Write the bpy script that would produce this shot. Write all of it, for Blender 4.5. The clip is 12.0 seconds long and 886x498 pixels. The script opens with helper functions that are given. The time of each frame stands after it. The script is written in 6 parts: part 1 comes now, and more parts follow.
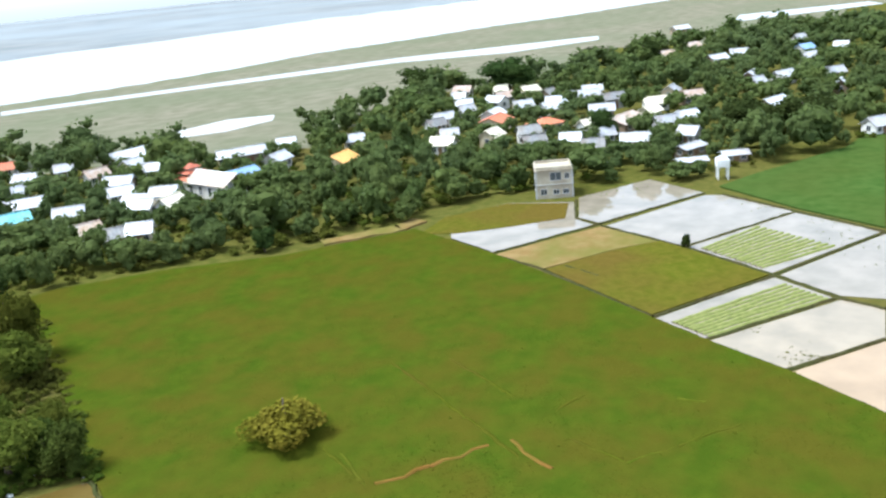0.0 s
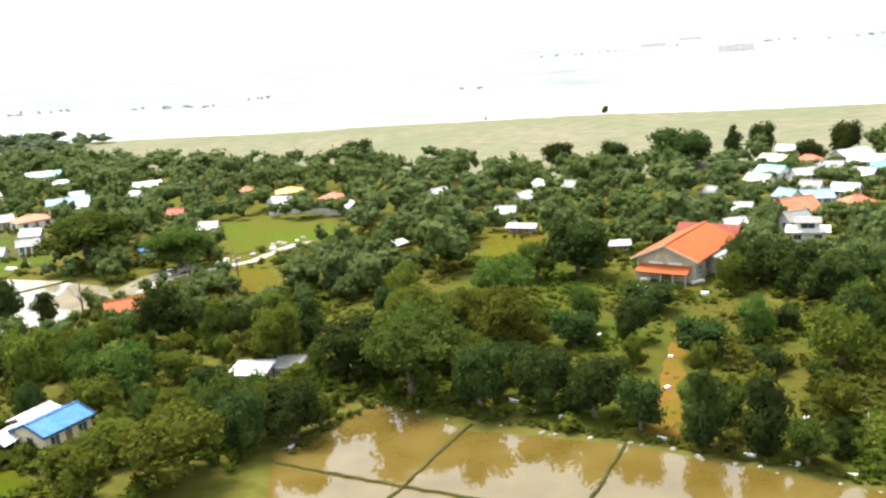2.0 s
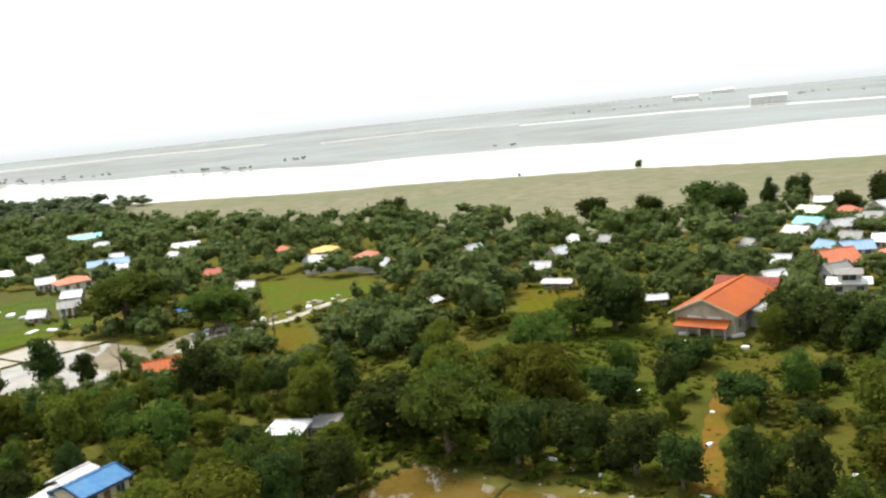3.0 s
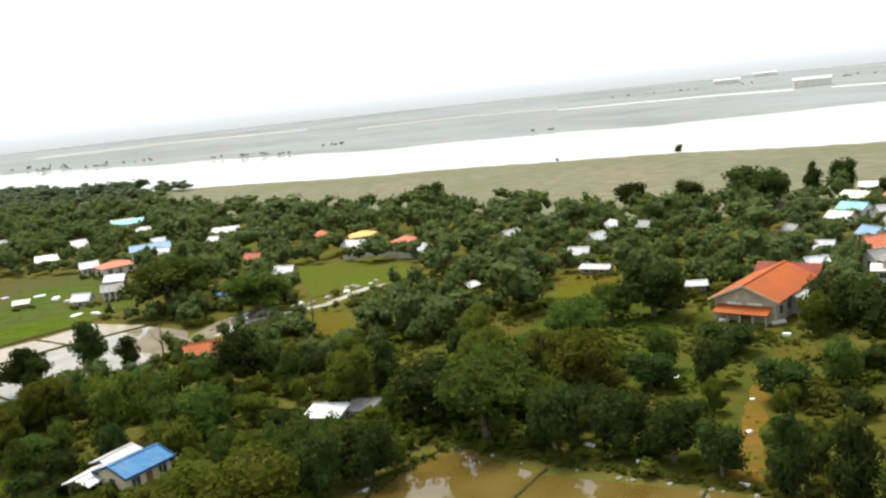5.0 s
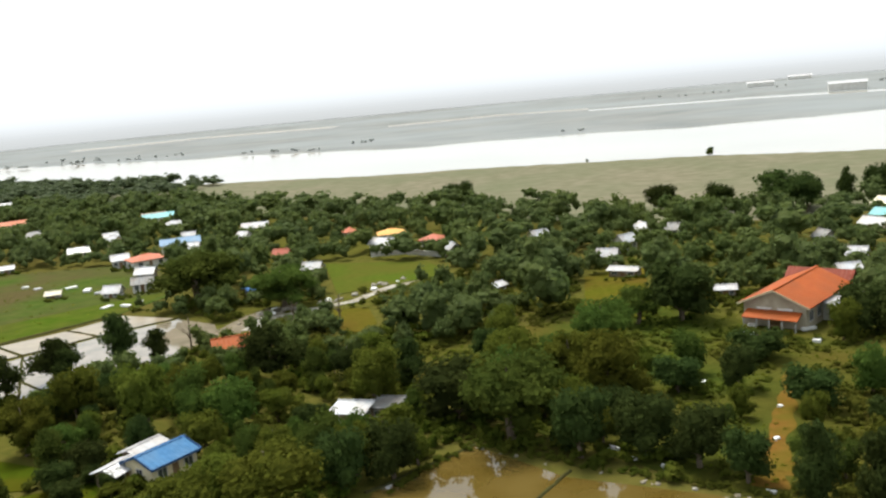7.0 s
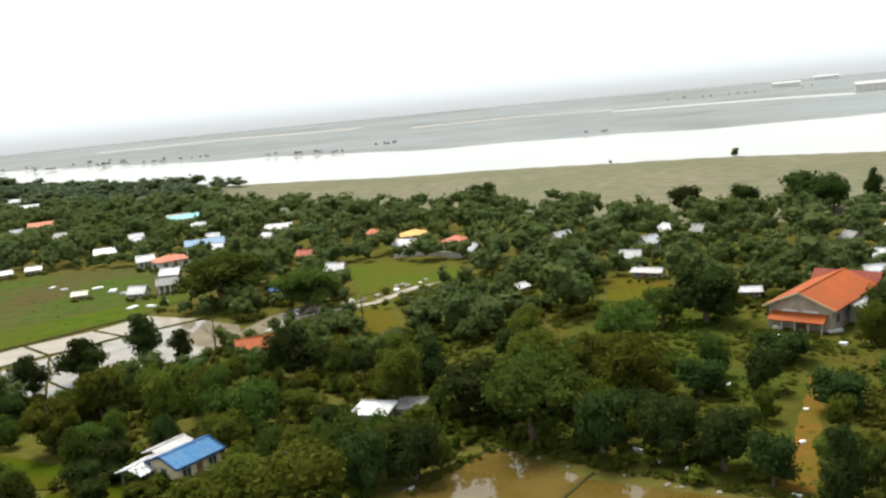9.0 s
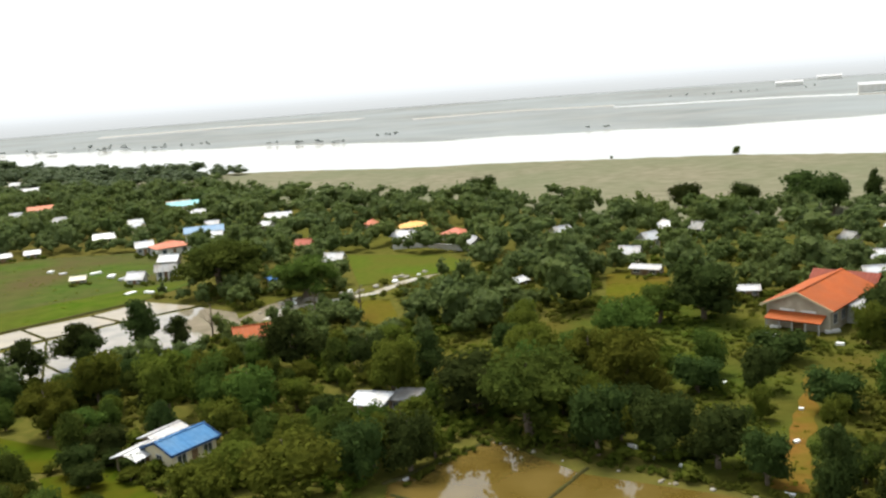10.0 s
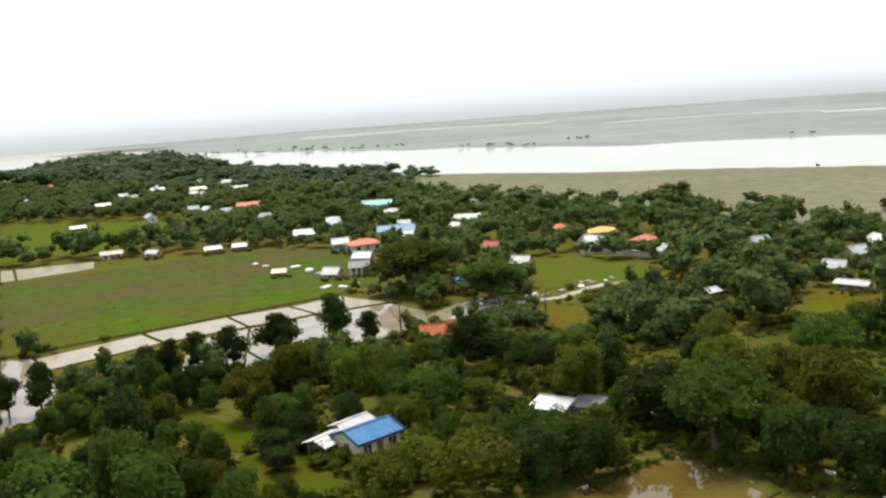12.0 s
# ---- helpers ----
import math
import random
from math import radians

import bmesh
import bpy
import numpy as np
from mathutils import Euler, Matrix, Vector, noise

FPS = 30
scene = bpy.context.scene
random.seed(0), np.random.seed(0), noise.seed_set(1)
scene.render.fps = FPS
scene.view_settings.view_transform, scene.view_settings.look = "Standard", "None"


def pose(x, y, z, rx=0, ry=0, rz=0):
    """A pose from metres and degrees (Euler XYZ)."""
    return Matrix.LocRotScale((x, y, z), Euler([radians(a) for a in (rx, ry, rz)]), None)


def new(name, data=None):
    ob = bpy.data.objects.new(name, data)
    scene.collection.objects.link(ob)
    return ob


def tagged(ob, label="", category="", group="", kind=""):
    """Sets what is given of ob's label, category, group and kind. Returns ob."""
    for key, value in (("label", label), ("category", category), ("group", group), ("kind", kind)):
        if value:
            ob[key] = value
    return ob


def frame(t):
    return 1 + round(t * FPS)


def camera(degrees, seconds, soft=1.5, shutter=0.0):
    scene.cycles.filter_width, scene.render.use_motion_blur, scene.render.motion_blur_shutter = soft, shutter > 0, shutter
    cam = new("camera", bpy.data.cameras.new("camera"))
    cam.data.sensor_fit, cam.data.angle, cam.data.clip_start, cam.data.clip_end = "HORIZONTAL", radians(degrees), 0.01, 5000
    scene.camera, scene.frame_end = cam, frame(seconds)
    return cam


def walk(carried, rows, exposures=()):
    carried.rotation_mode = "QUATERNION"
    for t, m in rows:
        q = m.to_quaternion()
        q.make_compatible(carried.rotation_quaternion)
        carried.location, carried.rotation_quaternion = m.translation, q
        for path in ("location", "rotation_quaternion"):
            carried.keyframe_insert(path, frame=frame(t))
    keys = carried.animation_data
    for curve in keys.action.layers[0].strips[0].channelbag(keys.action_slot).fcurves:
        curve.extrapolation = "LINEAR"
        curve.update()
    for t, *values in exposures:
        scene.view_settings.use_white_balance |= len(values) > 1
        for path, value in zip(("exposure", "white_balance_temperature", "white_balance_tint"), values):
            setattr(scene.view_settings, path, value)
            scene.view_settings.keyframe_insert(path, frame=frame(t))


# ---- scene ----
# ---- camera: a drone hovering 42 m over the fields, turning where it stands ----
cam = camera(51.3, 12.0, soft=2.4)
PATH = [
    (0.0, pose(0, 0, 42, 72.65, 5.34, -62.90)),
    (0.3, pose(0, 0, 42, 73.47, 4.56, -50.19)),
    (0.5, pose(0, 0, 42, 73.82, 5.47, -44.36)),
    (0.7, pose(0, 0, 42, 72.75, 5.51, -35.55)),
    (0.8, pose(0, 0, 42, 72.84, 5.93, -33.34)),
    (0.9, pose(0, 0, 42, 73.00, 6.00, -32.10)),
    (1.0, pose(0, 0, 42, 74.08, 6.07, -24.48)),
    (1.2, pose(0, 0, 42, 74.71, 5.26, -19.73)),
    (1.5, pose(0, 0, 42, 76.26, 5.12, -9.43)),
    (2.0, pose(0, 0, 42, 77.17, 4.50, -5.72)),
    (2.5, pose(0, 0, 42, 80.93, 5.37, -5.08)),
    (2.7, pose(0, 0, 42, 80.91, 5.65, -4.45)),
    (4.3, pose(0, 0, 42, 80.76, 5.54, -2.39)),
    (4.5, pose(0, 0, 42, 80.78, 6.02, -1.87)),
    (5.0, pose(0, 0, 42, 80.18, 5.92, -1.40)),
    (5.5, pose(0, 0, 42, 81.44, 5.85, -0.88)),
    (6.0, pose(0, 0, 42, 79.85, 6.46, -0.17)),
    (6.5, pose(0, 0, 42, 79.77, 6.00, 0.18)),
    (7.0, pose(0, 0, 42, 80.29, 5.19, 0.47)),
    (9.0, pose(0, 0, 42, 80.50, 5.35, 1.88)),
    (9.5, pose(0, 0, 42, 80.48, 6.33, 1.79)),
    (10.0, pose(0, 0, 42, 80.03, 4.17, 2.03)),
    (10.5, pose(0, 0, 42, 80.78, 4.30, 2.05)),
    (11.0, pose(0, 0, 42, 80.81, 4.56, 2.17)),
    (11.5, pose(0, 0, 42, 81.04, 4.81, 3.59)),
    (11.7, pose(0, 0, 42, 81.66, 4.40, 5.99)),
    (11.9, pose(0, 0, 42, 82.28, 4.53, 7.68)),
    (12.0, pose(0, 0, 42, 81.08, 4.09, 13.80)),
]
walk(cam, PATH, exposures=[(0.0, 0.72, 5400, 10), (0.5, 0.75, 5400, 10), (1.0, 1.25, 5800, 10), (1.5, 1.4, 6200, 10), (2.0, 1.25, 6400, 10), (2.5, 0.74, 6500, 10), (4.5, 0.46, 6500, 10), (5.5, 0.42, 6500, 10), (6.5, 0.25, 6500, 10), (7.0, 0.26, 6500, 10), (9.0, 0.28, 6500, 10), (10.0, 0.38, 6500, 10), (11.5, 0.4, 6500, 10), (12.0, 0.22, 6500, 10)])

# ---- light: hazy bright sky, veiled sun ahead over the river ----
SUN_EL, SUN_AZ = 62.0, -32.0
world = bpy.data.worlds.new("world")
scene.world = world
world.use_nodes = True
wn = world.node_tree.nodes
sky = wn.new("ShaderNodeTexSky")
sky.sky_type = "NISHITA"
sky.sun_disc = False
sky.sun_elevation, sky.sun_rotation = radians(SUN_EL), radians(SUN_AZ)
sky.air_density, sky.dust_density, sky.ozone_density, sky.altitude = 1.0, 1.5, 1.5, 40
veil = wn.new("ShaderNodeMix")      # thin even cloud over the clear sky
veil.data_type = "RGBA"
veil.inputs[0].default_value = 0.85
veil.inputs[7].default_value = (6.5, 7.1, 7.6, 1)
world.node_tree.links.new(sky.outputs[0], veil.inputs[6])
world.node_tree.links.new(veil.outputs[2], wn["Background"].inputs[0])
wn["Background"].inputs[1].default_value = 0.14
sun_data = bpy.data.lights.new("sun", "SUN")
sun_data.energy, sun_data.angle, sun_data.color = 5.0, radians(24.0), (1.0, 0.965, 0.88)
sun = new("sun", sun_data)
sun.matrix_world = pose(0, 0, 300, SUN_EL - 90, 0, -SUN_AZ)


# ---- materials ----
def mix_nodes(nt, a, b, fac, kind="MIX"):
    n = nt.nodes.new("ShaderNodeMix")
    n.data_type, n.blend_type = "RGBA", kind
    for sock, v in ((n.inputs[0], fac), (n.inputs[6], a), (n.inputs[7], b)):
        if isinstance(v, (tuple, list)):
            sock.default_value = (*v, 1)
        elif isinstance(v, (int, float)):
            sock.default_value = v
        else:
            nt.links.new(v, sock)
    return n.outputs[2]


def noise_node(nt, vec, scale, detail=4.0, lo=0.35, hi=0.65):
    n = nt.nodes.new("ShaderNodeTexNoise")
    n.inputs["Scale"].default_value, n.inputs["Detail"].default_value = scale, detail
    nt.links.new(vec, n.inputs["Vector"])
    r = nt.nodes.new("ShaderNodeMapRange")
    r.inputs[1].default_value, r.inputs[2].default_value = lo, hi
    nt.links.new(n.outputs[0], r.inputs[0])
    return r.outputs[0]


def material(name, c1, c2, grain=3.0, coarse=0.2, c3=None, rough=0.85, bump=0.3, dist=0.05, metal=0.0, spec=0.3, vary=0.0, leaf=0.0, space="world", stain=0.5):
    """Two colours by fine grain, a third by coarse stains; vary: value spread by object or by island; leaf: light let through."""
    m = bpy.data.materials.new(name)
    m.use_nodes = True
    nt = m.node_tree
    p = nt.nodes["Principled BSDF"]
    if space == "world":
        vec = nt.nodes.new("ShaderNodeNewGeometry").outputs["Position"]
    else:
        vec = nt.nodes.new("ShaderNodeTexCoord").outputs["Object"]
    fine = noise_node(nt, vec, grain, 6.0)
    big = noise_node(nt, vec, coarse, 3.0)
    col = mix_nodes(nt, c1, c2, fine)
    if c3:
        sc = nt.nodes.new("ShaderNodeMath")
        sc.operation = "MULTIPLY"
        sc.inputs[1].default_value = stain
        nt.links.new(big, sc.inputs[0])
        col = mix_nodes(nt, col, c3, sc.outputs[0])
    if vary:
        ob = nt.nodes.new("ShaderNodeObjectInfo").outputs["Random"]
        isl = nt.nodes.new("ShaderNodeNewGeometry").outputs["Random Per Island"]
        add = nt.nodes.new("ShaderNodeMath")
        add.operation = "ADD"
        nt.links.new(ob, add.inputs[0])
        soft = nt.nodes.new("ShaderNodeMath")
        soft.operation = "MULTIPLY"
        soft.inputs[1].default_value = 0.5
        nt.links.new(isl, soft.inputs[0])
        nt.links.new(soft.outputs[0], add.inputs[1])
        r = nt.nodes.new("ShaderNodeMapRange")
        r.inputs[2].default_value = 1.5
        r.inputs[3].default_value, r.inputs[4].default_value = 1 - vary, 1 + vary
        nt.links.new(add.outputs[0], r.inputs[0])
        hsv = nt.nodes.new("ShaderNodeHueSaturation")
        nt.links.new(col, hsv.inputs["Color"])
        nt.links.new(r.outputs[0], hsv.inputs["Value"])
        h = nt.nodes.new("ShaderNodeMapRange")
        h.inputs[3].default_value, h.inputs[4].default_value = 0.5 - 0.06 * vary, 0.5 + 0.05 * vary
        nt.links.new(ob, h.inputs[0])
        nt.links.new(h.outputs[0], hsv.inputs["Hue"])
        col = hsv.outputs[0]
    nt.links.new(col, p.inputs["Base Color"])
    p.inputs["Roughness"].default_value, p.inputs["Metallic"].default_value = rough, metal
    p.inputs["Specular IOR Level"].default_value = spec
    if bump:
        b = nt.nodes.new("ShaderNodeBump")
        b.inputs["Strength"].default_value, b.inputs["Distance"].default_value = bump, dist
        nt.links.new(fine, b.inputs["Height"])
        nt.links.new(b.outputs[0], p.inputs["Normal"])
    if leaf:
        t = nt.nodes.new("ShaderNodeBsdfTranslucent")
        nt.links.new(col, t.inputs[0])
        x = nt.nodes.new("ShaderNodeMixShader")
        x.inputs[0].default_value = leaf
        nt.links.new(p.outputs[0], x.inputs[1])
        nt.links.new(t.outputs[0], x.inputs[2])
        nt.links.new(x.outputs[0], nt.nodes["Material Output"].inputs[0])
    return m


def water(name, c1, c2, coarse, ripple, rough=0.03, scale=1.5, ior=1.4):
    m = material(name, c1, c2, grain=coarse, coarse=coarse * 0.3, rough=rough, bump=0, spec=0.5)
    nt = m.node_tree
    p = nt.nodes["Principled BSDF"]
    p.inputs["IOR"].default_value = ior
    pos = nt.nodes.new("ShaderNodeNewGeometry").outputs["Position"]
    h = noise_node(nt, pos, scale, 3.0, 0.2, 0.8)
    b = nt.nodes.new("ShaderNodeBump")
    b.inputs["Strength"].default_value, b.inputs["Distance"].default_value = ripple, 0.02
    nt.links.new(h, b.inputs["Height"])
    nt.links.new(b.outputs[0], p.inputs["Normal"])
    return m


M_GROUND = material("ground_soil_grass", (0.055, 0.062, 0.01), (0.085, 0.08, 0.016), 0.6, 0.012, (0.095, 0.07, 0.025), bump=0.5, dist=0.2, spec=0.0)
M_FLAT = material("river_flat_grass", (0.125, 0.118, 0.074), (0.17, 0.15, 0.103), 0.15, 0.02, (0.1, 0.115, 0.062), bump=0.4, dist=0.2, spec=0.0)
M_RIVER = water("river_water", (0.3, 0.27, 0.2), (0.36, 0.32, 0.25), 0.01, 0.25, 0.12, 0.3)
M_POND = water("muddy_water", (0.08, 0.053, 0.01), (0.11, 0.076, 0.02), 0.15, 0.1, ior=1.62)
M_PADDY = water("paddy_water", (0.17, 0.145, 0.1), (0.24, 0.2, 0.145), 0.2, 0.06, 0.04)
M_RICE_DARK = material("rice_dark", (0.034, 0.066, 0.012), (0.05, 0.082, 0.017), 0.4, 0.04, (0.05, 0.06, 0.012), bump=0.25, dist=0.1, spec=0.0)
M_ORCHARD = material("orchard_ground", (0.036, 0.052, 0.008), (0.054, 0.066, 0.011), 0.6, 0.05, (0.074, 0.054, 0.012), bump=0.6, dist=0.2, spec=0.0, stain=0.7)
M_STRIP = material("mottled_grass", (0.04, 0.07, 0.007), (0.064, 0.088, 0.011), 0.3, 0.05, (0.07, 0.058, 0.017), bump=0.5, dist=0.2, spec=0.0, stain=0.75)
M_SILT = water("settled_silt", (0.2, 0.165, 0.11), (0.28, 0.225, 0.15), 0.25, 0.1, 0.3)
M_TAN = water("tan_silt", (0.25, 0.175, 0.1), (0.32, 0.225, 0.13), 0.25, 0.1, 0.35)
M_MUD = material("bund_mud", (0.035, 0.03, 0.012), (0.06, 0.052, 0.02), 1.5, 0.2, (0.035, 0.05, 0.012), bump=0.6, spec=0.0)
M_RICE = material("rice_green", (0.04, 0.062, 0.004), (0.054, 0.073, 0.005), 0.5, 0.17, (0.076, 0.056, 0.007), stain=0.6, bump=0.25, dist=0.1, leaf=0.15, spec=0.0)
M_RICE_BLADE = material("rice_blades", (0.052, 0.08, 0.005), (0.072, 0.095, 0.007), 0.5, 0.17, (0.1, 0.074, 0.009), stain=0.65, bump=0, vary=0.2, leaf=0.5, rough=0.7, spec=0.0)
M_GRASS = material("meadow_grass", (0.064, 0.073, 0.006), (0.092, 0.09, 0.01), 0.8, 0.06, (0.1, 0.062, 0.014), stain=0.7, bump=0.6, dist=0.2, leaf=0.1, spec=0.0)
M_LAWN = material("bright_grass", (0.044, 0.074, 0.008), (0.064, 0.09, 0.011), 0.6, 0.06, (0.076, 0.068, 0.014), stain=0.7, bump=0.4, dist=0.1, spec=0.0)
M_SEEDLING = material("seedling_bed", (0.13, 0.145, 0.04), (0.18, 0.185, 0.06), 1.5, 0.2, bump=0.5, spec=0.0)
M_STUBBLE = material("stubble", (0.16, 0.1, 0.035), (0.2, 0.135, 0.055), 0.5, 0.12, (0.1, 0.1, 0.02), stain=0.8, bump=0.5, spec=0.0)
M_PATH = material("red_soil_path", (0.115, 0.058, 0.012), (0.15, 0.076, 0.018), 0.9, 0.2, (0.09, 0.075, 0.011), stain=0.8, bump=0.4, spec=0.0)
M_ROAD = material("concrete_road", (0.25, 0.23, 0.19), (0.34, 0.32, 0.27), 0.8, 0.25, (0.17, 0.14, 0.09), bump=0.2, stain=0.8, spec=0.1)
# far plain kept pale: distance haze is put into its base colour
M_FAR = material("far_plain_hazed", (0.15, 0.158, 0.152), (0.205, 0.205, 0.19), 0.02, 0.004, (0.22, 0.235, 0.232), bump=0, stain=0.9, spec=0.0)
# bluish pale tone of the hills is haze put into the colour
M_HILL_HAZED = material("far_hills", (0.3, 0.33, 0.36), (0.35, 0.38, 0.41), 0.004, 0.001, (0.32, 0.36, 0.4), bump=0, spec=0.0)
M_MEADOW = material("patchy_meadow", (0.04, 0.066, 0.012), (0.06, 0.08, 0.017), 0.25, 0.045, (0.076, 0.052, 0.027), bump=0.6, dist=0.2, stain=0.75, spec=0.0)
M_UNDER = material("undergrowth", (0.05, 0.075, 0.009), (0.08, 0.094, 0.013), 0.5, 0.05, (0.088, 0.062, 0.015), bump=0, vary=0.45, leaf=0.4, rough=0.7, spec=0.0)
M_WEED = material("weed_leaves", (0.075, 0.1, 0.006), (0.11, 0.125, 0.01), 0.8, 0.06, (0.12, 0.09, 0.015), bump=0, vary=0.25, leaf=0.45, rough=0.7, spec=0.0)
M_BARK = material("bark", (0.09, 0.065, 0.04), (0.15, 0.115, 0.08), 6, 1, bump=0.6, space="object")
LEAF = {
    "woods": material("leaf_spit", (0.06, 0.085, 0.034), (0.085, 0.108, 0.04), 1.5, 0.3, (0.06, 0.08, 0.045), bump=0, vary=0.25, leaf=0.4, rough=0.7, spec=0.1),
    "dark": material("leaf_dark", (0.034, 0.052, 0.014), (0.05, 0.07, 0.017), 1.5, 0.3, (0.04, 0.046, 0.012), bump=0, vary=0.4, leaf=0.44, rough=0.7, spec=0.0, space="object"),
    "mid": material("leaf_mid", (0.054, 0.085, 0.016), (0.078, 0.11, 0.02), 1.5, 0.3, (0.06, 0.07, 0.014), bump=0, vary=0.4, leaf=0.44, rough=0.7, spec=0.0, space="object"),
    "bush": material("leaf_bush", (0.15, 0.15, 0.014), (0.19, 0.172, 0.02), 1.5, 0.3, (0.2, 0.115, 0.018), bump=0, vary=0.3, leaf=0.45, rough=0.7, spec=0.0, space="object"),
    "olive": material("leaf_olive", (0.075, 0.096, 0.013), (0.104, 0.12, 0.018), 1.5, 0.3, (0.09, 0.074, 0.014), bump=0, vary=0.35, leaf=0.44, rough=0.7, spec=0.0, space="object"),
}
# lighter and bluer than the near leaves: haze over distance put into the colour
M_WOODS = material("woodland_leaves_hazed", (0.072, 0.106, 0.027), (0.108, 0.138, 0.034), 0.1, 0.03, (0.088, 0.12, 0.046), bump=0, vary=0.4, leaf=0.46, rough=0.7, spec=0.05)
# far trees much paler than real foliage, haze painted into the leaf colour
M_FARWOODS = material("far_woodland_hazed", (0.3, 0.32, 0.3), (0.36, 0.38, 0.35), 0.1, 0.01, bump=0, leaf=0.5)
ROOFS = {
    "white": material("roof_galvanised", (0.4, 0.41, 0.42), (0.5, 0.5, 0.5), 1.2, 0.4, (0.3, 0.25, 0.2), rough=0.4, bump=0.1, spec=0.5, vary=0.3, space="object", stain=0.6),
    "zinc": material("roof_zinc", (0.3, 0.31, 0.32), (0.4, 0.4, 0.4), 1.2, 0.4, (0.3, 0.23, 0.16), rough=0.5, bump=0.12, spec=0.4, vary=0.2, space="object"),
    "rusty": material("roof_rusty", (0.3, 0.19, 0.12), (0.4, 0.3, 0.22), 1.6, 0.5, (0.45, 0.43, 0.4), rough=0.6, bump=0.15, spec=0.3, vary=0.2, space="object"),
    "grey": material("roof_weathered", (0.17, 0.17, 0.165), (0.24, 0.235, 0.22), 1.2, 0.4, (0.2, 0.15, 0.1), rough=0.6, bump=0.15, spec=0.25, vary=0.2, space="object"),
    "red": material("roof_red", (0.38, 0.1, 0.05), (0.45, 0.14, 0.075), 1.2, 0.4, (0.32, 0.14, 0.08), rough=0.6, spec=0.15, bump=0.1, vary=0.15, space="object"),
    "maroon": material("roof_maroon", (0.17, 0.03, 0.014), (0.22, 0.042, 0.02), 1.0, 0.3, (0.15, 0.04, 0.02), rough=0.6, spec=0.12, bump=0.1, space="object"),
    "orange": material("roof_orange", (0.29, 0.062, 0.011), (0.35, 0.08, 0.016), 1.0, 0.25, (0.24, 0.064, 0.018), rough=0.6, spec=0.12, bump=0.1, space="object", stain=0.8),
    "yellow": material("roof_yellow", (0.6, 0.3, 0.07), (0.66, 0.37, 0.11), 1.2, 0.4, (0.5, 0.28, 0.1), rough=0.6, spec=0.15, bump=0.1, space="object"),
    "blue": material("roof_blue", (0.045, 0.13, 0.27), (0.065, 0.165, 0.32), 1.2, 0.4, (0.1, 0.18, 0.28), rough=0.6, spec=0.05, bump=0.1, vary=0.15, space="object"),
    "navy": material("roof_trim_blue", (0.03, 0.07, 0.15), (0.04, 0.09, 0.19), 1.2, 0.4, rough=0.6, spec=0.1, bump=0.05, space="object"),
    "pale blue": material("roof_pale_blue", (0.15, 0.25, 0.37), (0.2, 0.3, 0.42), 1.2, 0.4, (0.25, 0.3, 0.36), rough=0.6, spec=0.1, bump=0.1, vary=0.2, space="object"),
    "teal": material("roof_teal", (0.14, 0.38, 0.38), (0.2, 0.46, 0.45), 1.2, 0.4, (0.25, 0.38, 0.38), rough=0.6, spec=0.2, bump=0.1, vary=0.15, space="object"),
    "cream": material("roof_cream", (0.62, 0.56, 0.4), (0.7, 0.64, 0.48), 1.2, 0.4, (0.5, 0.42, 0.3), rough=0.6, bump=0.1, vary=0.1, space="object"),
}
WALLS = {
    "white": material("wall_white", (0.6, 0.58, 0.53), (0.68, 0.66, 0.6), 1.5, 0.4, (0.42, 0.38, 0.3), bump=0.15, vary=0.12, space="object"),
    "grey": material("wall_concrete", (0.36, 0.35, 0.32), (0.44, 0.42, 0.38), 1.5, 0.4, (0.27, 0.25, 0.21), bump=0.25, vary=0.15, space="object"),
    "plaster": material("wall_bare_plaster", (0.4, 0.35, 0.25), (0.48, 0.42, 0.31), 1.2, 0.35, (0.27, 0.22, 0.15), bump=0.2, space="object", stain=0.7),
    "cream": material("wall_cream", (0.6, 0.5, 0.3), (0.66, 0.57, 0.38), 1.5, 0.4, (0.45, 0.38, 0.25), bump=0.15, vary=0.12, space="object"),
    "wood": material("wall_wood", (0.2, 0.14, 0.08), (0.27, 0.2, 0.12), 3, 0.5, (0.16, 0.13, 0.1), bump=0.3, vary=0.2, space="object"),
}
M_GLASS = material("window_glass", (0.03, 0.04, 0.045), (0.05, 0.06, 0.06), 1, 0.3, rough=0.08, bump=0, spec=0.6, space="object")
M_FRAME = material("window_frame", (0.45, 0.43, 0.4), (0.55, 0.53, 0.5), 4, 1, bump=0, space="object")
M_DOOR = material("door_wood", (0.14, 0.08, 0.04), (0.2, 0.12, 0.06), 4, 1, bump=0.2, vary=0.2, space="object")
M_WHITE = material("whitewash", (0.7, 0.69, 0.65), (0.78, 0.77, 0.74), 3, 0.6, (0.5, 0.46, 0.38), bump=0.2, space="object", stain=0.4)


# ---- mesh helpers ----
def mesh_from(name, verts, faces, mat, smooth=False):
    me = bpy.data.meshes.new(name)
    me.from_pydata([tuple(v) for v in verts], [], [tuple(f) for f in faces])
    me.materials.append(mat)
    if smooth:
        me.polygons.foreach_set("use_smooth", [True] * len(me.polygons))
    me.update()
    return me


def part(name, bm, mat, parent=None, label="", smooth=False):
    bmesh.ops.recalc_face_normals(bm, faces=bm.faces)
    me = bpy.data.meshes.new(name)
    bm.to_mesh(me)
    bm.free()
    me.materials.append(mat)
    if smooth:
        me.polygons.foreach_set("use_smooth", [True] * len(me.polygons))
    ob = new(name, me)
    if parent is not None:
        ob.parent = parent
    if label:
        tagged(ob, label)
    return ob


